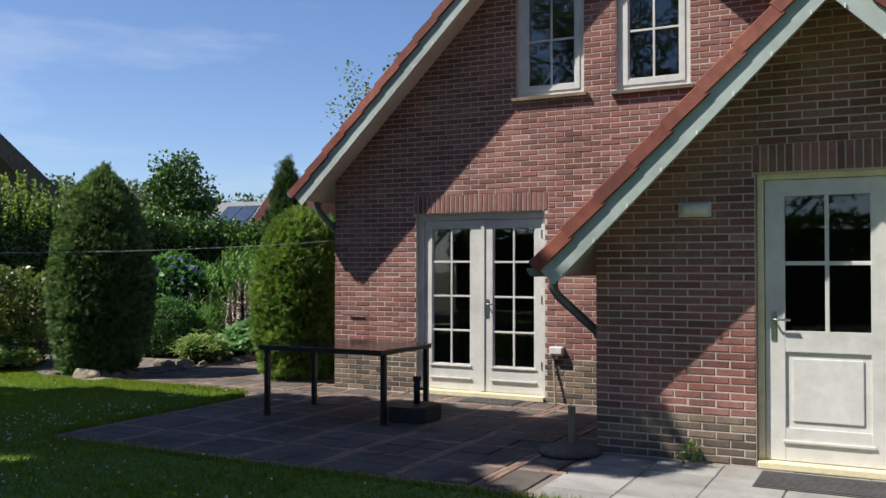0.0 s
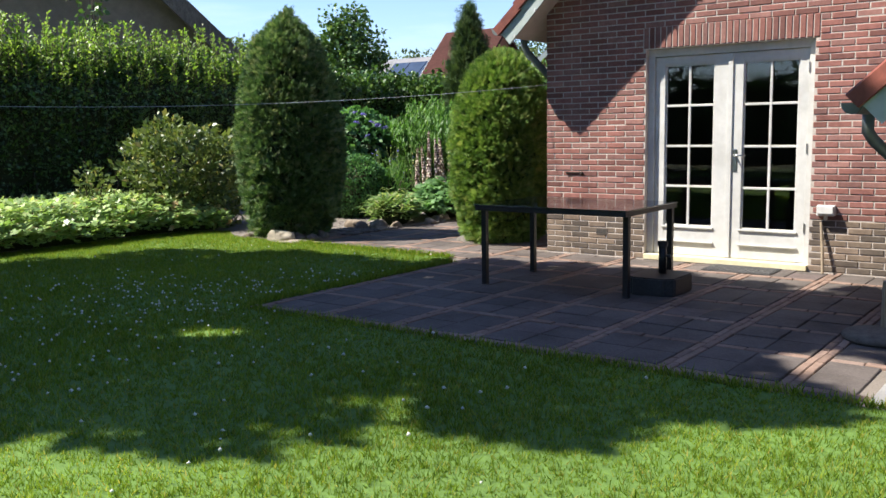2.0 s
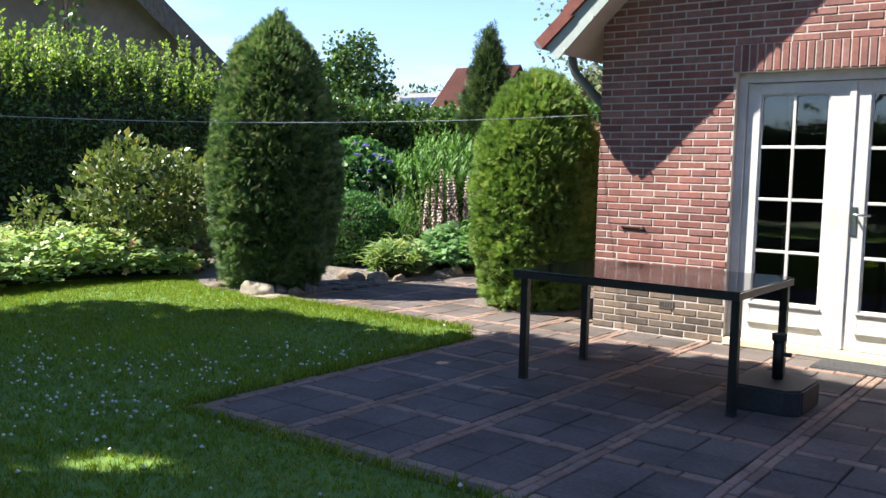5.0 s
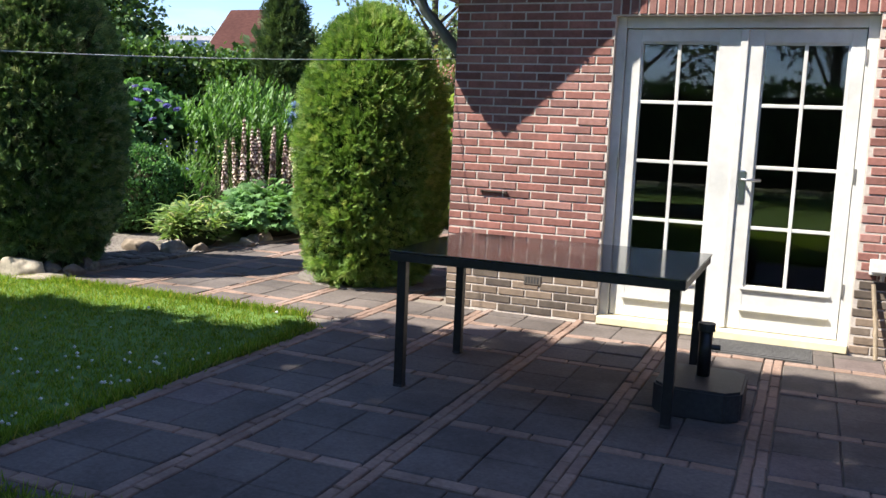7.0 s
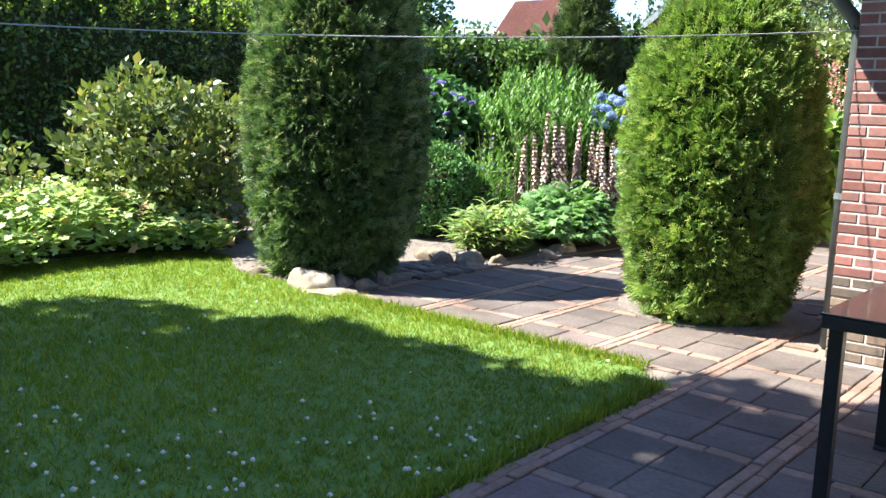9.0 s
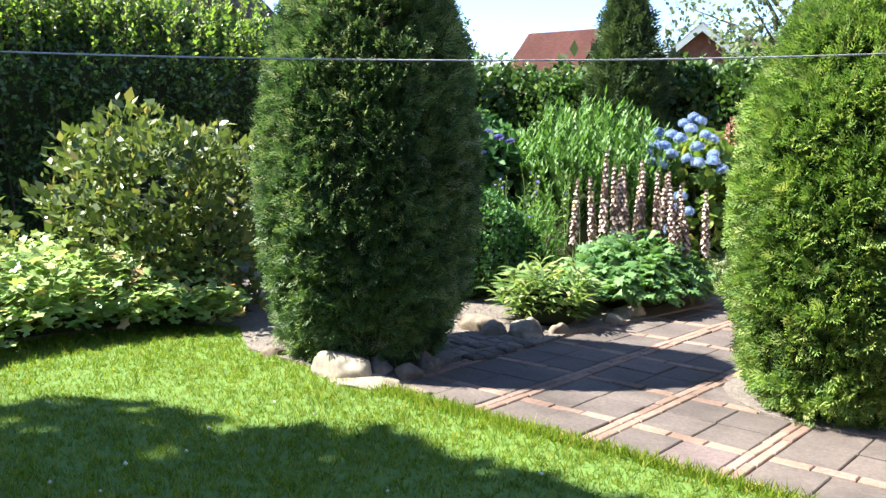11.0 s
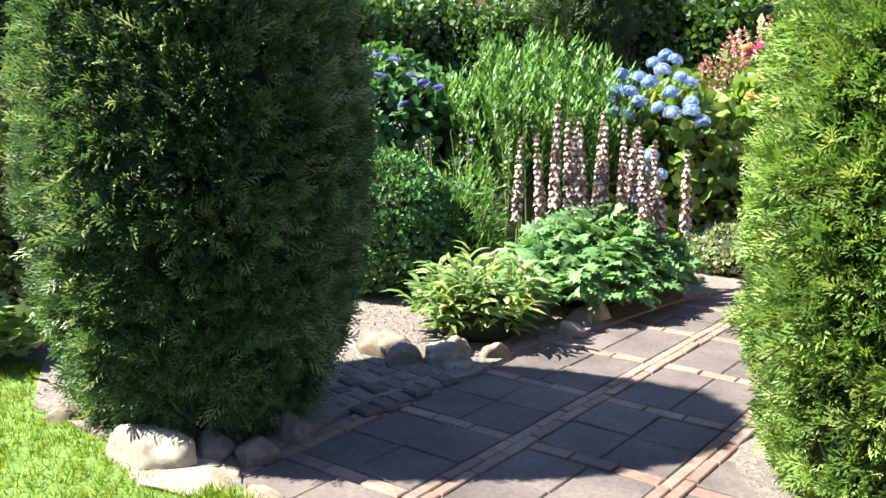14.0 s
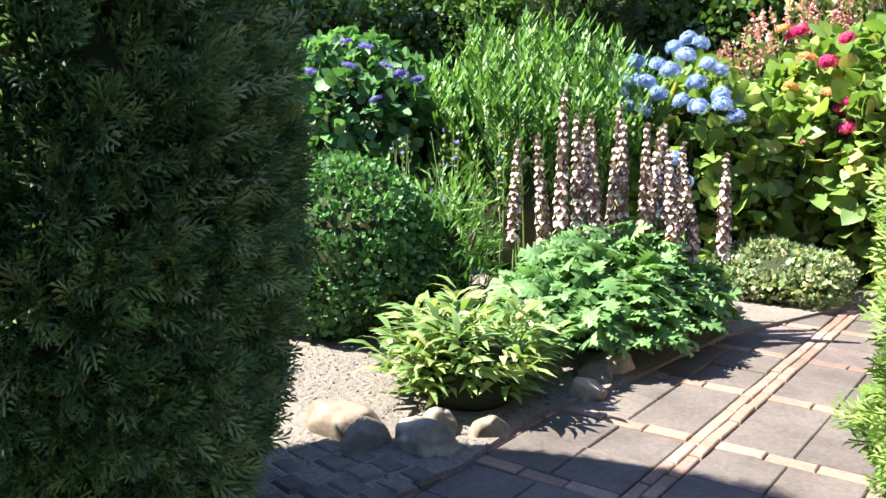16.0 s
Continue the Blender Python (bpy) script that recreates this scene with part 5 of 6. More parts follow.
# geranium groundcover
gc = thing("groundcover", "low lime-green geranium groundcover spilling toward the lawn", "groundcover", (0, 0, 0))
BEDG = [(-11.6, 2.0), (-11.5, 5.2), (-11.45, 6.4), (-11.35, 7.4), (-11.5, 8.2), (-11.4, 8.9), (-11.1, 9.5), (-12.2, 9.7), (-13.3, 9.0), (-13.5, 7.8), (-13.5, 2.0)]
gx, gy = rng.uniform(-13.5, -11.1, 29000), rng.uniform(2.0, 9.7, 29000)
ok = inside(gx, gy, BEDG)
gx, gy = gx[ok], gy[ok]
q = np.stack([gx, gy, np.zeros(len(gx))], 1)
edge = np.clip((-gx - 11.4) / 0.4, 0.25, 1.0)
gz = (0.1 + 0.38 * edge ** 0.6 + 0.06 * lump(q, 2.4, 5) + 0.04 * lump(q, 7.0, 6)) * rng.uniform(0.35, 1.08, len(gx))
q[:, 2] = gz.clip(0.03, 0.62)
k = len(gx)
scatter("leaves", q, np.stack([rng.normal(0.25, 0.8, k), rng.normal(0, 0.8, k), rng.normal(0.05, 0.25, k)], 1), np.stack([rng.normal(0.2, 0.35, k), rng.normal(-0.1, 0.35, k), np.ones(k)], 1), rng.uniform(0.06, 0.125, k), PALM, M["geranium"], gc)
# dark sheet laid under the leaves as their painted shade
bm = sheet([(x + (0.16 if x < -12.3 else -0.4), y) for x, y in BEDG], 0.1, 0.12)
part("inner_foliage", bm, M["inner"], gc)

# lance-leaved clump
lc = thing("leafy_clump", "clump of arching light green lance-shaped leaves", "plant", (-9.72, 11.36, 0))
P, F, U = [], [], []
for k in range(85):
    a, rr = rng.random() * 2 * np.pi, math.sqrt(rng.random())
    foot = np.array([math.cos(a) * rr * 0.16, math.sin(a) * rr * 0.16, 0])
    tip = np.array([math.cos(a) * rr * 0.42, math.sin(a) * rr * 0.42, 0.46 * (1.05 - 0.55 * rr ** 2) * rng.uniform(0.8, 1.1)])
    for j in range(11):
        s = 0.3 + 0.7 * j / 10
        b = rng.random() * 2 * np.pi
        c = foot + (tip - foot) * s
        out = np.array([math.cos(b), math.sin(b), 0]) + np.array([math.cos(a), math.sin(a), 0]) * 0.7
        P.append(c)
        F.append(out + np.array([0, 0, 0.35 if j > 6 else 0.05]))
        U.append(np.array([0, 0, 1.0]) + 0.3 * rng.normal(0, 1, 3))
P = np.array(P)
scatter("leaves", P, np.array(F), np.array(U), rng.uniform(0.12, 0.2, len(P)), LANCE, M["hosta"], lc, "", rng.uniform(0.11, 0.16, len(P)))
part("inner_foliage", core_mesh(0.3, dome(0.26), (1, 1), 1.0, 3), M["inner"], lc, smooth=True)

# acanthus
ac = thing("acanthus", "acanthus clump with big lobed leaves and tall flower spikes", "plant", (-9.65, 12.65, 0))
n = 1150
a, rr = rng.random(n) * 2 * np.pi, np.sqrt(rng.random(n))
px, py = np.cos(a) * rr * 0.5, np.sin(a) * rr * 0.82
pz = 0.5 * (1 - 0.75 * rr ** 2) * rng.uniform(0.6, 1.1, n) + 0.06
fw = np.stack([np.cos(a) * (0.5 + rr), np.sin(a) * (0.5 + rr), rng.normal(0.15, 0.25, n)], 1) + rng.normal(0, 0.35, (n, 3))
scatter("leaves", np.stack([px, py, pz], 1), fw, np.stack([rng.normal(0, 0.45, n), rng.normal(-0.1, 0.45, n), np.ones(n)], 1), rng.uniform(0.1, 0.19, n), ACANTHUS, M["acanthus"], ac)
part("inner_foliage", core_mesh(0.36, dome(0.36), (1, 1.7), 0.95, 4), M["inner"], ac, smooth=True)


def spike_mesh(seed):
    """White lipped flowers under purple hoods, whorled round the top half of a stalk one metre high."""
    r2 = np.random.default_rng(seed)
    n = 250
    whorl = np.floor(r2.random(n) ** 0.9 * 17)
    s = (whorl + 0.25 * r2.random(n)) / 17
    z = 0.46 + 0.54 * s
    a = whorl * 0.7 + np.floor(r2.random(n) * 5) * 2 * np.pi / 5 + r2.normal(0, 0.12, n)
    r = 0.04 * (1 - s ** 2 * 0.75)
    out = np.stack([np.cos(a), np.sin(a), np.zeros(n)], 1)
    p = np.stack([np.cos(a) * r * 0.4, np.sin(a) * r * 0.4, z], 1)
    slots = (r2.random(n) < 0.55).astype(int)
    fwd = out * np.where(slots == 0, 0.7, 0.55)[:, None] + np.array([0, 0, 1.0]) * np.where(slots == 0, -0.6, 0.9)[:, None]
    ob = scatter("blossom", p, fwd, out + np.array([0, 0, 0.5]) + r2.normal(0, 0.25, (n, 3)), np.where(slots == 0, 0.046, 0.05) * (1 - 0.55 * s ** 1.5), ROUND_LEAF, [M["white_petal"], M["bract"]], None, slots=slots)
    mesh = ob.data
    bpy.data.objects.remove(ob)
    return mesh


spikes = [spike_mesh(s) for s in (1, 2, 3)]
bm = tube([(0, 0, 0), (0.005, 0, 0.5), (0, 0, 1.0)], 0.006, 6, None, [0.009, 0.007, 0.003])
stalk_mesh = bpy.data.meshes.new("stalk")
bm.to_mesh(stalk_mesh)
bm.free()
stalk_mesh.materials.append(M["stem"])
for i, (x, y, h, tilt) in enumerate([(-10.36, 12.72, 1.02, 2), (-9.98, 12.52, 1.06, -4), (-9.86, 12.4, 1.28, 1), (-9.83, 12.62, 1.16, 3), (-9.75, 12.72, 1.17, 5), (-9.6, 12.62, 1.14, -2), (-9.62, 12.9, 1.1, 4), (-9.45, 12.95, 1.02, 4), (-9.38, 12.82, 1.12, 6), (-9.25, 12.98, 0.96, 8), (-9.2, 13.12, 1.0, 11), (-9.7, 12.5, 1.08, -3), (-9.92, 12.7, 1.1, 2), (-9.52, 12.75, 1.12, 3), (-9.3, 12.75, 1.0, 5), (-9.78, 12.85, 1.2, -2)]):
    st = new("flower_spike", stalk_mesh)
    st.parent = ac
    st.matrix_basis = pose(x + 9.65, y - 12.65, 0.0, tilt * 0.5, tilt, i * 67) @ Matrix.Diagonal((1, 1, h * 1.08, 1))
    fl = new("blossom", spikes[i % 3])
    fl.parent = st

# thin salvia-like spikes behind the box
sv = thing("spiky_perennial", "thin blue-violet flower spikes behind the box shrub", "plant", (-10.95, 12.75, 0))
bm = bmesh.new()
P, F = [], []
for k in range(16):
    x, y, h = rng.normal(0, 0.2), rng.normal(0, 0.16), rng.uniform(0.85, 1.2)
    tube([(x, y, 0), (x + 0.02, y, h * 0.5), (x + rng.normal(0, 0.05), y, h)], 0.004, 4, bm, [0.005, 0.004, 0.002])
    for j in range(16):
        P.append((x + rng.normal(0, 0.012), y + rng.normal(0, 0.012), h * (0.45 + 0.55 * j / 15)))
        F.append(rng.normal(0, 1, 3) + np.array([0, 0, 0.6]))
part("stalk_mass", bm, M["stem"], sv)["kind"] = "stuff"
P = np.array(P)
scatter("blossom", P, np.array(F), rng.normal(0, 1, (len(P), 3)), rng.uniform(0.02, 0.045, len(P)), ROUND_LEAF, [M["hosta"], M["violet"]], sv, slots=(rng.random(len(P)) < 0.22).astype(int))


def head_mesh(name, seed, material, flat=1.0):
    r2 = np.random.default_rng(seed)
    n = 130
    v = unit(r2.normal(0, 1, (n, 3)))
    v[:, 2] = np.abs(v[:, 2]) * 1.0 - 0.35
    v = unit(v)
    p = v * np.array([0.085, 0.085, 0.07 * flat]) * r2.uniform(0.82, 1.05, n)[:, None]
    cross = shape([(0, 0, 0), (0.35, 0.2, 0.1), (0.5, 0.5, 0.05), (0.2, 0.35, 0.1), (-0.2, 0.35, 0.1), (-0.5, 0.5, 0.05), (-0.35, 0.2, 0.1), (-0.35, -0.2, 0.1), (-0.5, -0.5, 0.05), (0.5, -0.5, 0.05), (0.35, -0.2, 0.1)], [(0, 1, 2, 3), (0, 4, 5, 6), (0, 7, 8), (0, 9, 10)])
    ob = scatter(name, p, np.cross(v, r2.normal(0, 1, (n, 3))), v, r2.uniform(0.03, 0.045, n), cross, material)
    mesh = ob.data
    bpy.data.objects.remove(ob)
    bm = bmesh.new()
    bm.from_mesh(mesh)
    bmesh.ops.create_icosphere(bm, subdivisions=2, radius=0.058, matrix=Matrix.Diagonal((1, 1, 0.8 * flat, 1)))
    bm.to_mesh(mesh)
    bm.free()
    return mesh


blue_head, red_head, faded_head = head_mesh("flower_head", 1, M["blue"]), head_mesh("flower_head", 2, M["red"]), head_mesh("flower_head", 3, M["orange"], 0.6)
lace_head = head_mesh("flower_head", 4, M["violet"], 0.35)
blue = bush("hydrangea", "hydrangea bush with large sky-blue flower heads", "shrub", (-9.95, 14.5, 0), 1.55, dome(0.55), 2200, BIG_LEAF, 0.11, M["hydrangea"], (1.05, 0.8), 0.12, 0.12, 0.6, 0.1, 14, 0.72, stems=6)


def heads(parent, mesh, spots, scale=1.0, label=""):
    for i, (x, y, z) in enumerate(spots):
        h = new("flower_head", mesh)
        h.parent = parent
        s = scale * (0.88 + 0.24 * ((i * 37) % 10) / 10)
        h.matrix_basis = pose(x, y, z, 18 + (i * 23) % 20 - 10, (i * 17) % 24 - 12, i * 51) @ Matrix.Diagonal((s, s, s, 1))
        if label:
            h["label"] = label


heads(blue, blue_head, [(-0.05, -0.3, 1.66), (0.06, -0.36, 1.6), (-0.12, -0.4, 1.54), (0.14, -0.3, 1.68), (0.0, -0.46, 1.5), (-0.26, -0.38, 1.44), (-0.38, -0.36, 1.42), (-0.46, -0.3, 1.45), (-0.16, -0.48, 1.42), (0.22, -0.36, 1.54), (0.3, -0.34, 1.5), (0.18, -0.45, 1.42), (0.34, -0.42, 1.34), (0.1, -0.5, 1.3), (0.22, -0.5, 1.26), (0.38, -0.5, 1.28), (-0.3, -0.45, 1.26), (-0.18, -0.5, 1.24), (-0.06, -0.52, 1.34), (0.46, -0.46, 1.2), (-0.36, -0.46, 1.34), (0.1, -0.6, 0.92), (0.06, -0.6, 0.8), (0.2, -0.62, 0.78), (0.0, -0.66, 0.58), (-0.28, -0.4, 1.56), (0.02, -0.22, 1.72)], 0.76)
red = bush("hydrangea", "broad fresh-green hydrangea bush with crimson flower heads", "shrub", (-8.75, 15.35, 0), 1.72, dome(1.05), 6500, BIG_LEAF, 0.11, M["hydrangea"], (1.0, 0.75), 0.16, 0.12, 0.6, 0.1, 16, 0.76, stems=8)
heads(red, red_head, [(-0.46, -0.66, 1.0), (-0.4, -0.62, 1.05), (-0.21, -0.62, 1.29), (-0.26, -0.6, 1.24), (-0.37, -0.6, 1.56), (-0.58, -0.55, 1.78), (-0.65, -0.5, 1.76), (-0.21, -0.68, 1.12), (0.12, -0.72, 1.2), (0.3, -0.5, 1.56), (0.55, -0.6, 1.3), (0.65, -0.62, 0.95), (-0.28, -0.52, 1.72)], 0.68)
heads(red, faded_head, [(-0.7, -0.55, 1.8), (-0.33, -0.66, 1.36), (-0.5, -0.62, 1.6), (-0.58, -0.68, 1.4)], 0.7, "faded orange flower head")
# darker box leaf colour stands for the shade on this hydrangea
lace = bush("hydrangea", "tall lacecap hydrangea with violet-blue flower plates", "shrub", (-12.35, 13.65, 0), 1.82, dome(0.75), 4200, BIG_LEAF, 0.095, M["box"], (1.0, 1.0), 0.15, 0.12, 0.6, 0.1, 18, 0.75, stems=6)
heads(lace, lace_head, [(0.2, -0.42, 1.72), (0.34, -0.36, 1.68), (0.3, -0.5, 1.54), (0.52, -0.34, 1.54), (0.62, -0.3, 1.48), (0.7, -0.2, 1.44), (0.55, -0.5, 1.3), (0.0, -0.6, 1.5)], 0.62, "flat violet-blue flower plate")
bush("euonymus", "low cream-variegated euonymus spreading over the edge of the path", "shrub", (-9.2, 14.2, 0), 0.38, dome(0.38), 5200, ROUND_LEAF, 0.032, M["variegated"], (1.1, 0.95), 0.07, 0.05, 0.6, 0.4, 20, 0.8, stems=4)

bush("weed", "small green weed at the foot of the wing wall", "plant", (-1.38, 7.52, 0.0), 0.13, dome(0.06), 70, LEAF, 0.045, M["hosta"], (1, 1), 0.02, 0.02, 0.6, 0.5, 27, 0)

# pink-plumed shrub at the back
pk = bush("spiraea", "tall shrub covered with rosy pink flower plumes", "shrub", (-9.3, 17.0, 0), 2.15, dome(1.35), 3600, LEAF, 0.1, M["shrub"], (1.15, 0.6), 0.2, 0.15, 0.6, 0.3, 22, 0.75, stems=8)
p, nr = revolve_surface(420, 2.2, dome(1.35), (1.15, 0.6))
ok = (p[:, 2] > 1.2)
p, nr = p[ok], nr[ok]
P = np.repeat(p, 26, 0)
tt = np.tile(np.linspace(0, 1, 26), len(p))
ax = np.repeat(unit(nr * 0.5 + np.array([0, 0, 1.0]) + rng.normal(0, 0.2, (len(p), 3))), 26, 0)
P = P + ax * (tt * 0.22)[:, None] + rng.normal(0, 0.02, P.shape) * (1.1 - tt)[:, None]
scatter("flower_plume_mass", P, rng.normal(0, 1, P.shape) + ax, rng.normal(0, 1, P.shape), rng.uniform(0.02, 0.04, len(P)), ROUND_LEAF, M["pink"], pk, "rosy pink flower plumes")["kind"] = "stuff"

# narrow column conifer behind the border
con = bush("column_conifer", "slender dark green columnar conifer behind the border", "conifer", (-12.0, 16.6, 0), 3.85,
           [(0.0, 0.36), (0.1, 0.45), (0.35, 0.46), (0.6, 0.38), (0.8, 0.24), (0.92, 0.11), (1.0, 0.02)], 9000, SPRAY, 0.17, M["conifer"], rough=0.09, depth=0.06, lean=0.5, upward=0.8, seed=24, core=0.86)
part("trunk", tube([(0, 0, 0), (0, 0, 0.5)], 0.07, 8, None, [0.09, 0.07]), M["bark"], con)


# ---------------------------------------------------------------- trees


def tree(name, label, place, h, crown, n_limbs, n_leaves, leaf, material, seed, trunk=0.14, low=0.35, shp=ROUND_LEAF, gap=0.5):
    """Tapered trunk, limbs that fork, and leaves in clumps at the limbs' ends."""
    e = thing(name, label, "tree", place)
    r2 = np.random.default_rng(seed)
    bm = tube([(0, 0, 0), (0.05, 0.03, h * 0.3), (0.0, 0.08, h * 0.6), (0.05, 0.0, h * 0.92)], trunk, 9, None, [trunk, trunk * 0.75, trunk * 0.45, trunk * 0.12])
    part("trunk", bm, M["bark"], e)
    bm = bmesh.new()
    C, R = [], []
    for k in range(n_limbs):
        s = low + (0.97 - low) * ((k + 0.5) / n_limbs) ** 0.9
        z = h * s
        a = k * 2.399 + r2.normal(0, 0.3)
        u = (s - low) / (1 - low)
        reach = math.sqrt(max(0.03, 1 - (2 * u - 0.8) ** 2 / 1.5))
        tip = Vector((math.cos(a) * crown[0] * reach, math.sin(a) * crown[1] * reach, z + 0.14 * h * (1 - u)))
        root = Vector((0, 0, z * 0.8))
        mid = root.lerp(tip, 0.5) + Vector((0, 0, 0.04 * h))
        tube([root, mid, tip], 0.03, 5, bm, [trunk * 0.35, trunk * 0.2, trunk * 0.05])
        for f in (0.45, 0.7, 0.9, 1.0):
            q = root.lerp(tip, f)
            C.append((q.x + r2.normal(0, 0.08) * crown[0], q.y + r2.normal(0, 0.08) * crown[1], q.z + r2.normal(0, 0.02) * h))
            R.append(gap * (0.6 + 0.6 * r2.random()))
    if not C:
        bm.free()
        return e
    part("limbs", bm, M["bark"], e)
    C, R = np.array(C), np.array(R)
    i = r2.integers(0, len(C), n_leaves)
    d = unit(r2.normal(0, 1, (n_leaves, 3)))
    p = C[i] + d * (R[i] * r2.random(n_leaves) ** 0.45)[:, None] * np.array([1, 1, 0.75])
    scatter("crown", p, d + r2.normal(0, 0.6, d.shape), d + np.array([0, 0, 0.6]) + r2.normal(0, 0.5, d.shape), leaf * r2.uniform(0.6, 1.4, n_leaves), shp, material, e)
    return e


# the unseen broad tree, its crown laid out to cast the shade over lawn and terrace
shade = tree("broad_tree", "broad old garden tree shading lawn and terrace", (-13.9, 1.2, 0), 9.3, (1.0, 1.0), 0, 10, 0.1, M["hedge"], 41, 0.3)
bm = bmesh.new()
C, R = [], []
r3 = np.random.default_rng(5)


def north_edge(x):
    """How far the boughs reach north of the trunk, fitted to the edge of the shade."""
    return 3.0 - 2.0 * (-0.6 - x) if x < -0.6 else min(4.75, 3.0 + 0.43 * (x + 0.6))


STEP = 0.6
for ix in range(16):
    for iy in range(15):
        cx_ = -1.2 + STEP * (ix + r3.uniform(-0.3, 0.3))
        cy_ = -3.4 + STEP * (iy + r3.uniform(-0.3, 0.3))
        r_ = r3.uniform(0.42, 0.62)
        z = 7.75 + r3.normal(0, 0.15)
        south = -1.17 + 0.78 * (cx_ - 4.5) + r3.normal(0, 0.16)
        if cy_ > north_edge(cx_) - 0.75 * r_ or cy_ < south or cx_ > (6.7 if cy_ < 2.2 else 7.5) or r3.random() < (0.14 if cx_ > 2.4 else 0.04):
            continue
        C.append((cx_, cy_, z))
        R.append(r_)
        tube([(0, 0, 3.2 + 2.5 * r3.random()), (cx_ * 0.45, cy_ * 0.45, 6.0), (cx_, cy_, z)], 0.05, 5, bm, [0.08, 0.045, 0.01])
part("limbs", bm, M["bark"], shade)
C, R = np.array(C), np.array(R)
n = 56000
i = r3.integers(0, len(C), n)
dd = unit(r3.normal(0, 1, (n, 3)))
p = C[i] + dd * (R[i] * r3.random(n) ** 0.4)[:, None] * np.array([1, 1, 0.6])
scatter("crown", p, dd + r3.normal(0, 0.6, dd.shape), r3.normal(0, 0.5, dd.shape) + np.array([0, 0, 1.0]), 0.15 * r3.uniform(0.6, 1.4, n), ROUND_LEAF, M["hedge"], shade)

FAR = [  # place, height, crown radius, seed
    (-41.0, 33.0, 5.8, 2.8, 51), (-36.0, 37.0, 6.2, 3.0, 52), (-34.5, 41.0, 5.8, 2.6, 53), (-30.0, 44.0, 6.6, 3.4, 54), (-21.0, 40.0, 6.0, 3.2, 55),
    (-15.0, 40.0, 6.2, 3.4, 56), (-41.0, 36.0, 6.6, 3.2, 57), (-11.0, 35.0, 5.6, 3.0, 58), (-38.0, 30.0, 5.6, 2.8, 59), (-7.5, 31.0, 5.8, 2.8, 60), (-47.0, 31.0, 7.4, 4.0, 61), (-3.0, 36.0, 6.2, 3.2, 62),
    (-12.5, 24.5, 3.4, 1.5, 63), (-14.6, 21.5, 2.7, 1.3, 64),
    # unseen trees added to darken the reflections and block sky light
    (-9.0, -11.0, 12.0, 4.0, 65), (-3.5, -13.0, 12.5, 4.2, 66), (2.5, -11.5, 12.0, 4.0, 67), (7.5, -10.0, 11.0, 3.8, 68), (-15.5, -9.5, 11.0, 3.6, 69), (10.5, -2.0, 7.0, 3.0, 74), (-22.5, -6.5, 11.0, 3.6, 75), (-18.0, -7.0, 12.0, 3.8, 76),
]
for x, y, h, r, s in FAR:
    tree("far_tree", "leafy green tree beyond the hedges", (x, y, 0), h, (r, r), 18, 6000, 0.24, M["far_leaf"], s, 0.2, 0.2, LEAF, gap=1.0)
tree("poplar", "slim fresh-green tree rising above the hedge", (-22.6, 24.5, 0), 5.6, (0.95, 0.95), 22, 8000, 0.12, M["hedge"], 70, 0.13, 0.2, gap=0.55)
tree("birch", "airy birch with hanging thin twigs behind the house", (-11.5, 21.5, 0), 7.0, (2.1, 2.1), 20, 4600, 0.085, M["birch_leaf"], 71, 0.12, 0.3, gap=0.55)
tree("sapling", "thin sapling tops above the hedge", (-17.6, 11.6, 0), 4.9, (0.35, 0.35), 12, 330, 0.1, M["hedge"], 72, 0.03, 0.45, gap=0.14)

# ---------------------------------------------------------------- neighbouring houses


def local(verts, place, turn):
    m = pose(place[0], place[1], 0, 0, 0, turn)
    return [tuple(m @ Vector(v)) for v in verts]


nb = thing("thatched_house", "neighbouring house with a thatched half-hipped roof and pale wall", "house", (-19.6, 12.05, 0))
nb.rotation_euler = (0, 0, radians(59.4))
bm = prism([(-4.2, 0), (4.2, 0), (4.2, 2.6), (1.75, 4.9), (-1.75, 4.9), (-4.2, 2.6)], "y", 0.6, 12.0)
part("wall", bm, M["render"], nb)
bm = bmesh.new()


def thatch_sheet(pts, thick):
    b2 = [Vector(p) for p in pts]
    nrm = (b2[1] - b2[0]).cross(b2[2] - b2[0]).normalized()
    if nrm.z < 0:
        nrm = -nrm
    lo, hi = [bm.verts.new(p) for p in b2], [bm.verts.new(p + nrm * thick) for p in b2]
    bm.faces.new(lo)
    bm.faces.new(hi)
    for i in range(len(b2)):
        bm.faces.new((lo[i], lo[(i + 1) % len(b2)], hi[(i + 1) % len(b2)], hi[i]))


thatch_sheet([(-1.75, 0, 4.75), (1.75, 0, 4.75), (0, 2.3, 6.9)], 0.4)
thatch_sheet([(1.75, 0, 4.75), (5.0, 0, 1.6), (5.0, 12.6, 1.6), (0, 12.6, 6.9), (0, 2.3, 6.9)], 0.4)
thatch_sheet([(-1.75, 0, 4.75), (-5.0, 0, 1.6), (-5.0, 12.6, 1.6), (0, 12.6, 6.9), (0, 2.3, 6.9)], 0.4)
part("roof", bm, M["thatch"], nb, "grey weathered thatch")
bm = box(2.2, 2.55, 3.4, 3.75, 4.3, 6.0, 0.02)
part("chimney", bm, M["dark_stone"], nb)


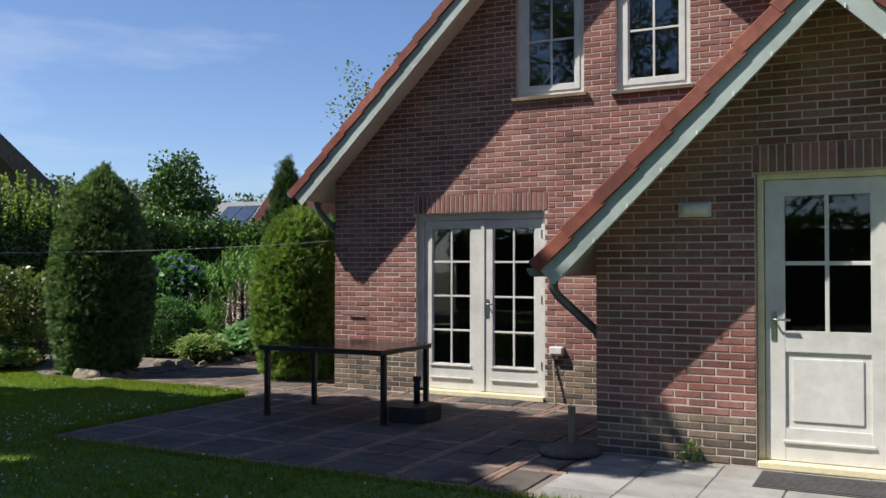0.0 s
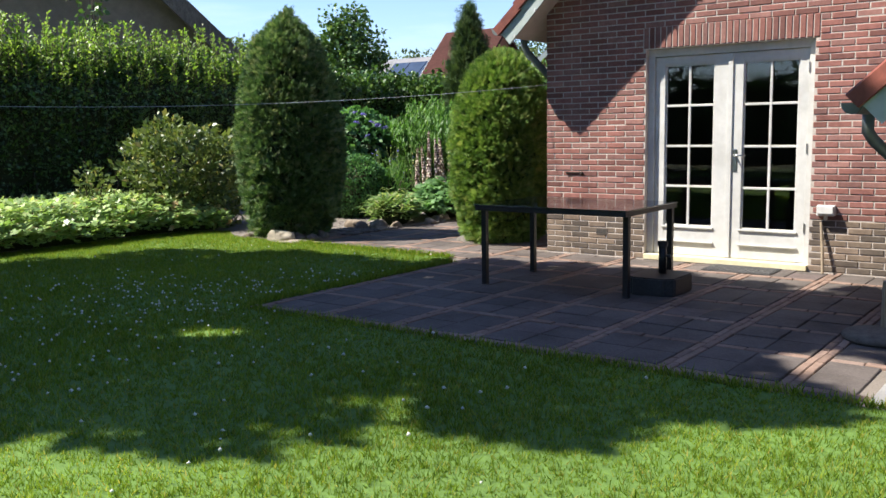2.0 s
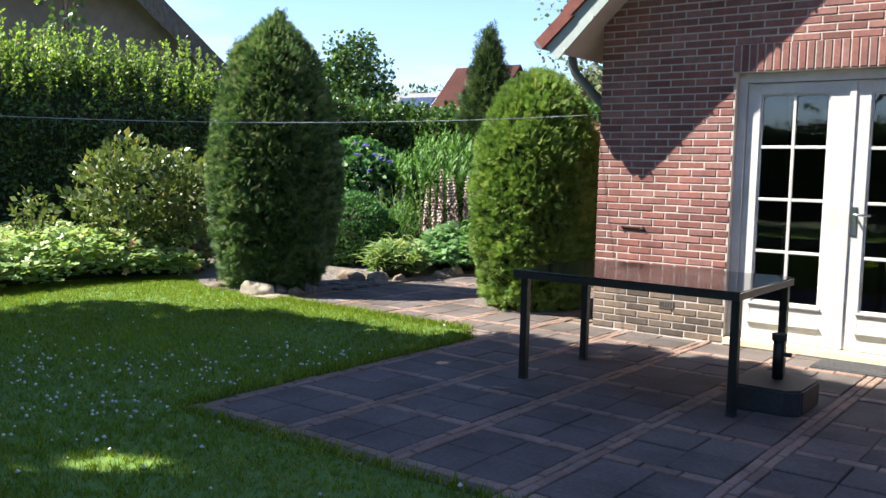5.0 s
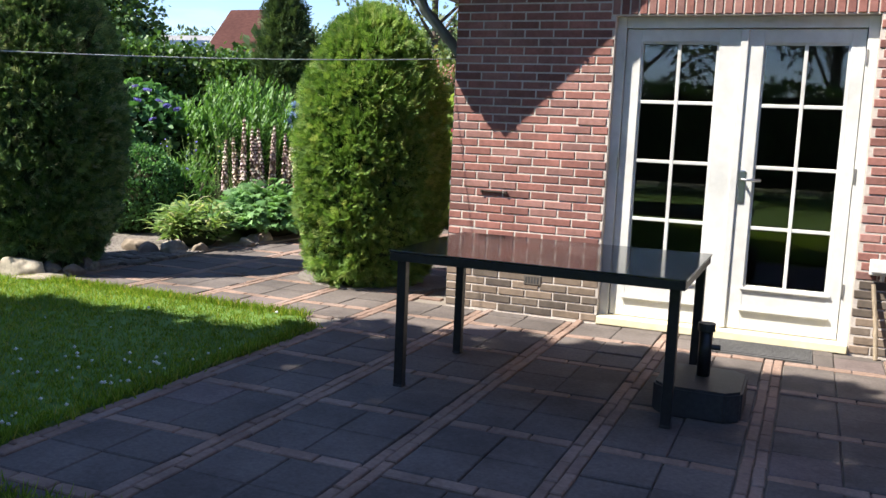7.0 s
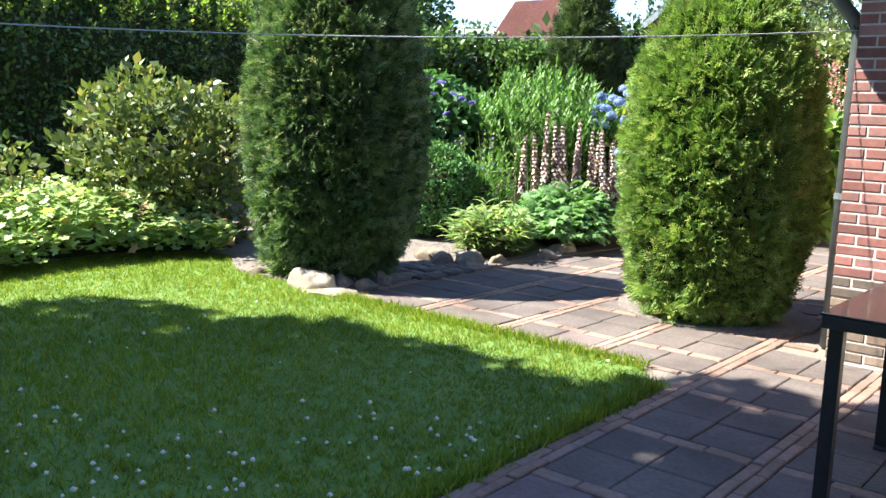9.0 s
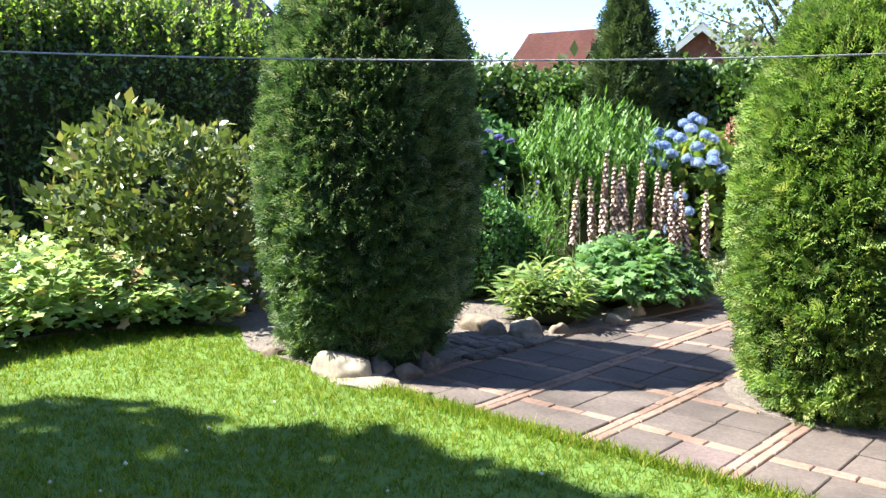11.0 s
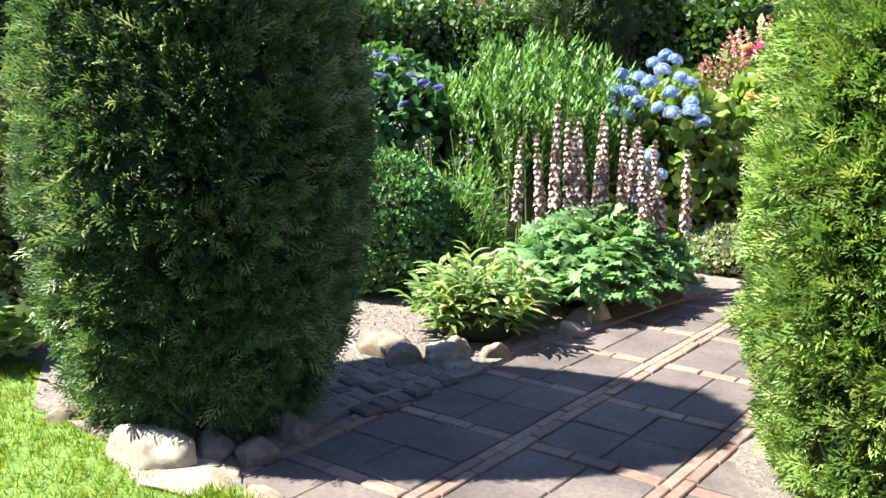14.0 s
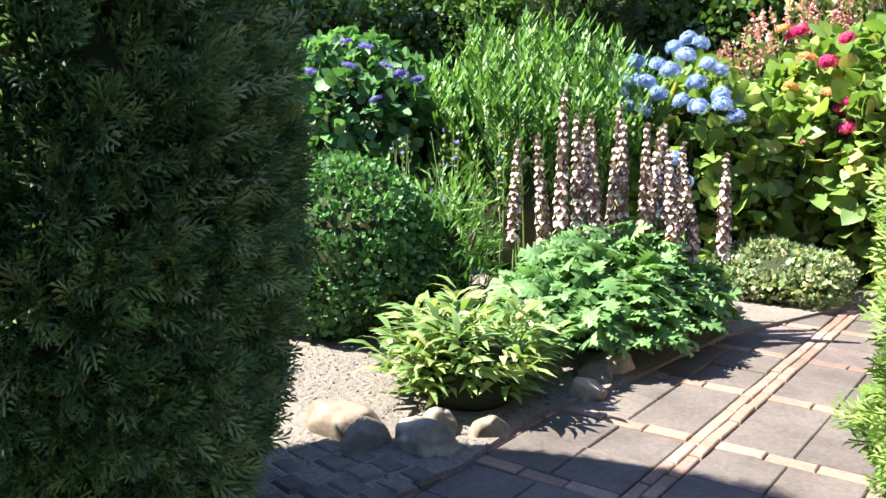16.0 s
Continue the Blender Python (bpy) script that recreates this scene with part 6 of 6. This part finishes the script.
def plain_house(name, label, place, turn, w, l, eave, ridge, wall, roof, extra=None):
    h = thing(name, label, "house", (place[0], place[1], 0))
    h.rotation_euler = (0, 0, radians(turn))
    part("wall", prism([(-w / 2, 0), (w / 2, 0), (w / 2, eave), (0, ridge - 0.1), (-w / 2, eave)], "y", 0, l), wall, h)
    for s in (-1, 1):
        bm = bmesh.new()
        o = 0.35
        slope = (ridge - eave) / (w / 2)
        pts = [(s * (w / 2 + o), -0.3, eave - o * slope), (0, -0.3, ridge), (0, l + 0.3, ridge), (s * (w / 2 + o), l + 0.3, eave - o * slope)]
        lo = [bm.verts.new(p) for p in pts]
        hi = [bm.verts.new((p[0], p[1], p[2] + 0.16)) for p in pts]
        bm.faces.new(lo)
        bm.faces.new(hi)
        for i in range(4):
            bm.faces.new((lo[i], lo[(i + 1) % 4], hi[(i + 1) % 4], hi[i]))
        part("roof", bm, roof, h)
        bm = prism([(s * (w / 2 + o + 0.02), eave - o * slope - 0.05), (s * (w / 2 + o + 0.02), eave - o * slope + 0.1), (0, ridge + 0.1), (0, ridge - 0.12)], "y", -0.36, -0.31)
        part("verge_board", bm, M["fascia"], h)
        if extra and s == extra:
            bm = bmesh.new()
            for r in range(2):
                for k in range(4):
                    x1, x2 = s * (w / 2 - 0.3 - r * w * 0.2), s * (w / 2 - 0.3 - (r + 0.92) * w * 0.2)
                    z1, z2 = eave + slope * (w / 2 - abs(x1)) + 0.22, eave + slope * (w / 2 - abs(x2)) + 0.22
                    v = [bm.verts.new(q) for q in ((x1, 0.5 + k * 1.05, z1), (x1, 1.5 + k * 1.05, z1), (x2, 1.5 + k * 1.05, z2), (x2, 0.5 + k * 1.05, z2))]
                    bm.faces.new(v)
            sp = part("solar_panels", bm, M["solar"], h, "dark blue solar panels")
            sp.modifiers.new("thick", "SOLIDIFY").thickness = 0.04
    part("window", box(-0.5, 0.5, -0.02, 0.05, eave * 0.5, eave * 0.5 + 1.0, 0.02), M["white_paint"], h)
    return h


plain_house("brick_house", "red brick house with a red tiled roof beyond the hedge", (-27.2, 36.5), -90, 5.0, 2.9, 3.3, 5.85, M["far_brick"], M["far_tile"])
plain_house("brick_house", "brick house with solar panels on its roof", (-32.2, 38.0), -88, 6.0, 4.6, 2.6, 4.95, M["far_brick"], M["grey_tile"], 1)
plain_house("gabled_house", "grey gabled house beyond the back hedge", (-17.2, 30.5), 20, 6.0, 9.0, 2.3, 4.9, M["far_brick"], M["grey_tile"])

# ---------------------------------------------------------------- paving pieces, last but for the bricks
rp = random.Random(3)


def in_soil(x, y):
    return ((x + 7.26) / 0.66) ** 2 + ((y - 10.68) / 0.54) ** 2 < 1


def paved(x, y):
    if in_soil(x, y):
        return False
    if -6.72 < x < -2.14 and 5.94 < y < 9.97:
        return True
    left = -9.44 if y < 11.6 else -9.44 + (y - 11.6) * 0.16
    return left < x < -6.34 and 9.1 < y < 17.4 and not (x > -6.7 and y < 8.9)


TW, TL = (PX - 0.116) / 2, (PY - 0.084) / 2
far_tiles, far_bricks = Heap(), Heap()
tile_count = brick_count = 0
for i in range(-5, 8):
    for j in range(-1, 18):
        xc, yc = line_x(i) - PX / 2, line_y(j) + PY / 2
        for s, u in ((-1, -1), (-1, 1), (1, -1), (1, 1)):
            x, y = xc + s * TW / 2, yc + u * TL / 2
            y0, y1 = y - TL / 2, y + TL / 2
            if i >= 3:
                y0 = max(y0, 9.13)
            else:
                y0 = max(y0, 5.94)
                if y1 > 9.97:
                    y1 = min(y1, 9.96)
            if y1 - y0 < 0.05:
                continue
            y = (y0 + y1) / 2
            if not paved(x, y):
                continue
            m = pose(x, y, rp.gauss(0, 0.0025), rp.gauss(0, 0.3), rp.gauss(0, 0.3), rp.gauss(0, 0.3))
            if y < 14.5 and tile_count < 296:
                t = new("tile", block_mesh("tile", TW - 0.005, round(y1 - y0, 2) - 0.005, 0.05, 0.005, M["tile"]))
                t.parent = patio
                t.matrix_basis = m
                tile_count += 1
            else:
                far_tiles.add(m, TW - 0.005, y1 - y0 - 0.005, 0.05, 0.005)
if far_tiles.v:
    far_tiles.done("tiles", M["tile"], patio)


def strip_brick(x, y, sx, sy):
    global brick_count
    if not paved(x, y):
        return
    m = pose(x, y, 0.001 + rp.gauss(0, 0.002), rp.gauss(0, 0.6), rp.gauss(0, 0.6), rp.gauss(0, 0.8))
    if x < -6.6 and y < 13.2 and brick_count < 300:
        b = new("brick", block_mesh("strip_brick", sx, sy, 0.05, 0.005, M["clinker"]))
        b.parent = patio
        b.matrix_basis = m
        brick_count += 1
    else:
        far_bricks.add(m, sx, sy, 0.05, 0.005)


for i in range(-5, 8):
    for r in (-1, 1):
        for k in range(52):
            y = 5.98 + 0.225 * k + (0.11 if r > 0 else 0)
            strip_brick(line_x(i) + r * 0.027, y, 0.05, 0.215)
for j in range(0, 18):
    for i in range(-5, 8):
        for k in range(3):
            x = line_x(i) - 0.056 - (PX - 0.112) * (k + 0.5) / 3
            strip_brick(x, line_y(j), (PX - 0.112) / 3 - 0.007, 0.072)
# row of bricks on edge along the lawn, and reddish bricks before the house wall
for k in range(34):
    strip_brick(-6.35 - 0.09 * k, 9.11, 0.2, 0.05) if k % 3 == 0 else None
far_bricks.done("bricks", M["clinker"], patio)

slabs = thing("pavement", "path of pale grey concrete slabs before the wing", "paving", kind="structure")
tagged(part("slab_bed", box(-2.1, 3.0, 5.9, GY + 0.01, -0.06, -0.006), M["joint"]), "sandy joints under the slabs", "paving", kind="structure")
for i in range(8):
    for j in range(4):
        t = new("slab", block_mesh("slab", 0.492, 0.4, 0.05, 0.006, M["slab"]))
        t.parent = slabs
        t.matrix_basis = pose(-1.88 + 0.5 * i, 6.14 + 0.407 * j, 0.002 + rp.gauss(0, 0.002), rp.gauss(0, 0.3), rp.gauss(0, 0.3), rp.gauss(0, 0.2))

# worn cobbles between the tall conifer and the path
cob = thing("pavement", "small patch of worn dark cobbles beside the path", "paving", kind="structure")
for r in range(6):
    for k in range(4):
        x, y = -9.42 - 0.145 * k + 0.02 * (r % 2), 10.02 + 0.11 * r
        t = new("cobble", block_mesh("cobble", 0.132, 0.098, 0.06, 0.012, M["dark_stone"]))
        t.parent = cob
        t.matrix_basis = pose(x, y, 0.026 + rp.gauss(0, 0.004), rp.gauss(0, 2), rp.gauss(0, 2), -12 + rp.gauss(0, 2))

# ---------------------------------------------------------------- bricks of the house
BL, BH, JO = 0.2, 0.0495, 0.011
PITCH_X, PITCH_Z = BL + JO, BH + JO


def brick_wall(parent, axis, face, s0, s1, z_top, holes, near, flip=1, plinth=8):
    """Lays running-bond bricks on a wall face; near says which are objects of their own."""
    red_heap, grey_heap = Heap(), Heap()
    count = 0
    rb = random.Random(int(abs(face) * 100))
    for row in range(112):
        z0 = 0.008 + row * PITCH_Z
        z1 = z0 + BH
        u = s0 - (PITCH_X / 2 if row % 2 else 0)
        while u < s1:
            a, b = max(u, s0), min(u + BL, s1)
            u += PITCH_X
            spans = [(a, b)]
            for hx0, hx1, hz0, hz1 in holes:
                if z1 > hz0 + 0.01 and z0 < hz1 - 0.01:
                    nxt = []
                    for p, q in spans:
                        if q <= hx0 or p >= hx1:
                            nxt.append((p, q))
                        else:
                            if p < hx0 - 0.02:
                                nxt.append((p, hx0 - 0.004))
                            if q > hx1 + 0.02:
                                nxt.append((hx1 + 0.004, q))
                    spans = nxt
            for p, q in spans:
                while q - p > 0.02 and z_top(p) < z1 - 0.09 and z_top(p) < z_top(q):
                    p += 0.02
                while q - p > 0.02 and z_top(q) < z1 - 0.09 and z_top(q) < z_top(p):
                    q -= 0.02
                if q - p < 0.025 or z0 > max(z_top(p), z_top(q)) - 0.004:
                    continue
                c, w = (p + q) / 2, q - p
                proud = rb.gauss(0, 0.0012)
                if axis == "y":
                    m = pose(c, face - proud, (z0 + z1) / 2, 90, 0, 0)
                else:
                    m = pose(face - proud, c, (z0 + z1) / 2, 90, 0, -90)
                mt = M["plinth_brick"] if row < plinth else M["brick"]
                if near(c, z0) and count < 300:
                    o = new("brick", block_mesh("brick", w, BH, 0.05, 0.004, mt))
                    o.parent = parent
                    o.matrix_basis = m
                    count += 1
                else:
                    (grey_heap if row < plinth else red_heap).add(m, w, BH, 0.05, 0.004)
    if red_heap.v:
        red_heap.done("bricks", M["brick"], parent)
    if grey_heap.v:
        grey_heap.done("bricks", M["plinth_brick"], parent)


def soldier(parent, x0, x1, z0, face):
    n = round((x1 - x0) / (BH + JO))
    w = (x1 - x0) / n
    for k in range(n):
        o = new("brick", block_mesh("soldier_brick", w - 0.012, 0.205, 0.05, 0.004, M["brick"]))
        o.parent = parent
        o.matrix_basis = pose(x0 + (k + 0.5) * w, face - 0.002, z0 + 0.103, 90, 0, 0)


SOLD_1, SOLD_2 = (-5.17, -3.45, 2.15, 2.37), (-0.93, 0.13, 2.21, 2.43)
brick_wall(wall_1, "y", WY, WX, 0.7, main_soffit, MAIN_HOLES + [SOLD_1, (-3.88, -2.98, 3.4, 3.45), (-2.71, -1.82, 3.38, 3.43)], lambda c, z: c < -5.1 and z < 2.6)
soldier(wall_1, SOLD_1[0], SOLD_1[1], 2.158, WY)
brick_wall(wall_2, "y", GY, GX, 1.45, wing_soffit, WING_HOLES + [SOLD_2], lambda c, z: c < -0.9 and z < 2.4, plinth=6)
soldier(wall_2, SOLD_2[0], SOLD_2[1], 2.218, GY)
brick_wall(wall_3, "x", WX, WY + 0.012, 13.0, lambda y: 2.55, [], lambda c, z: False)
brick_wall(wall_4, "x", GX, GY + 0.012, WY, lambda y: 1.6, [], lambda c, z: False, plinth=6)
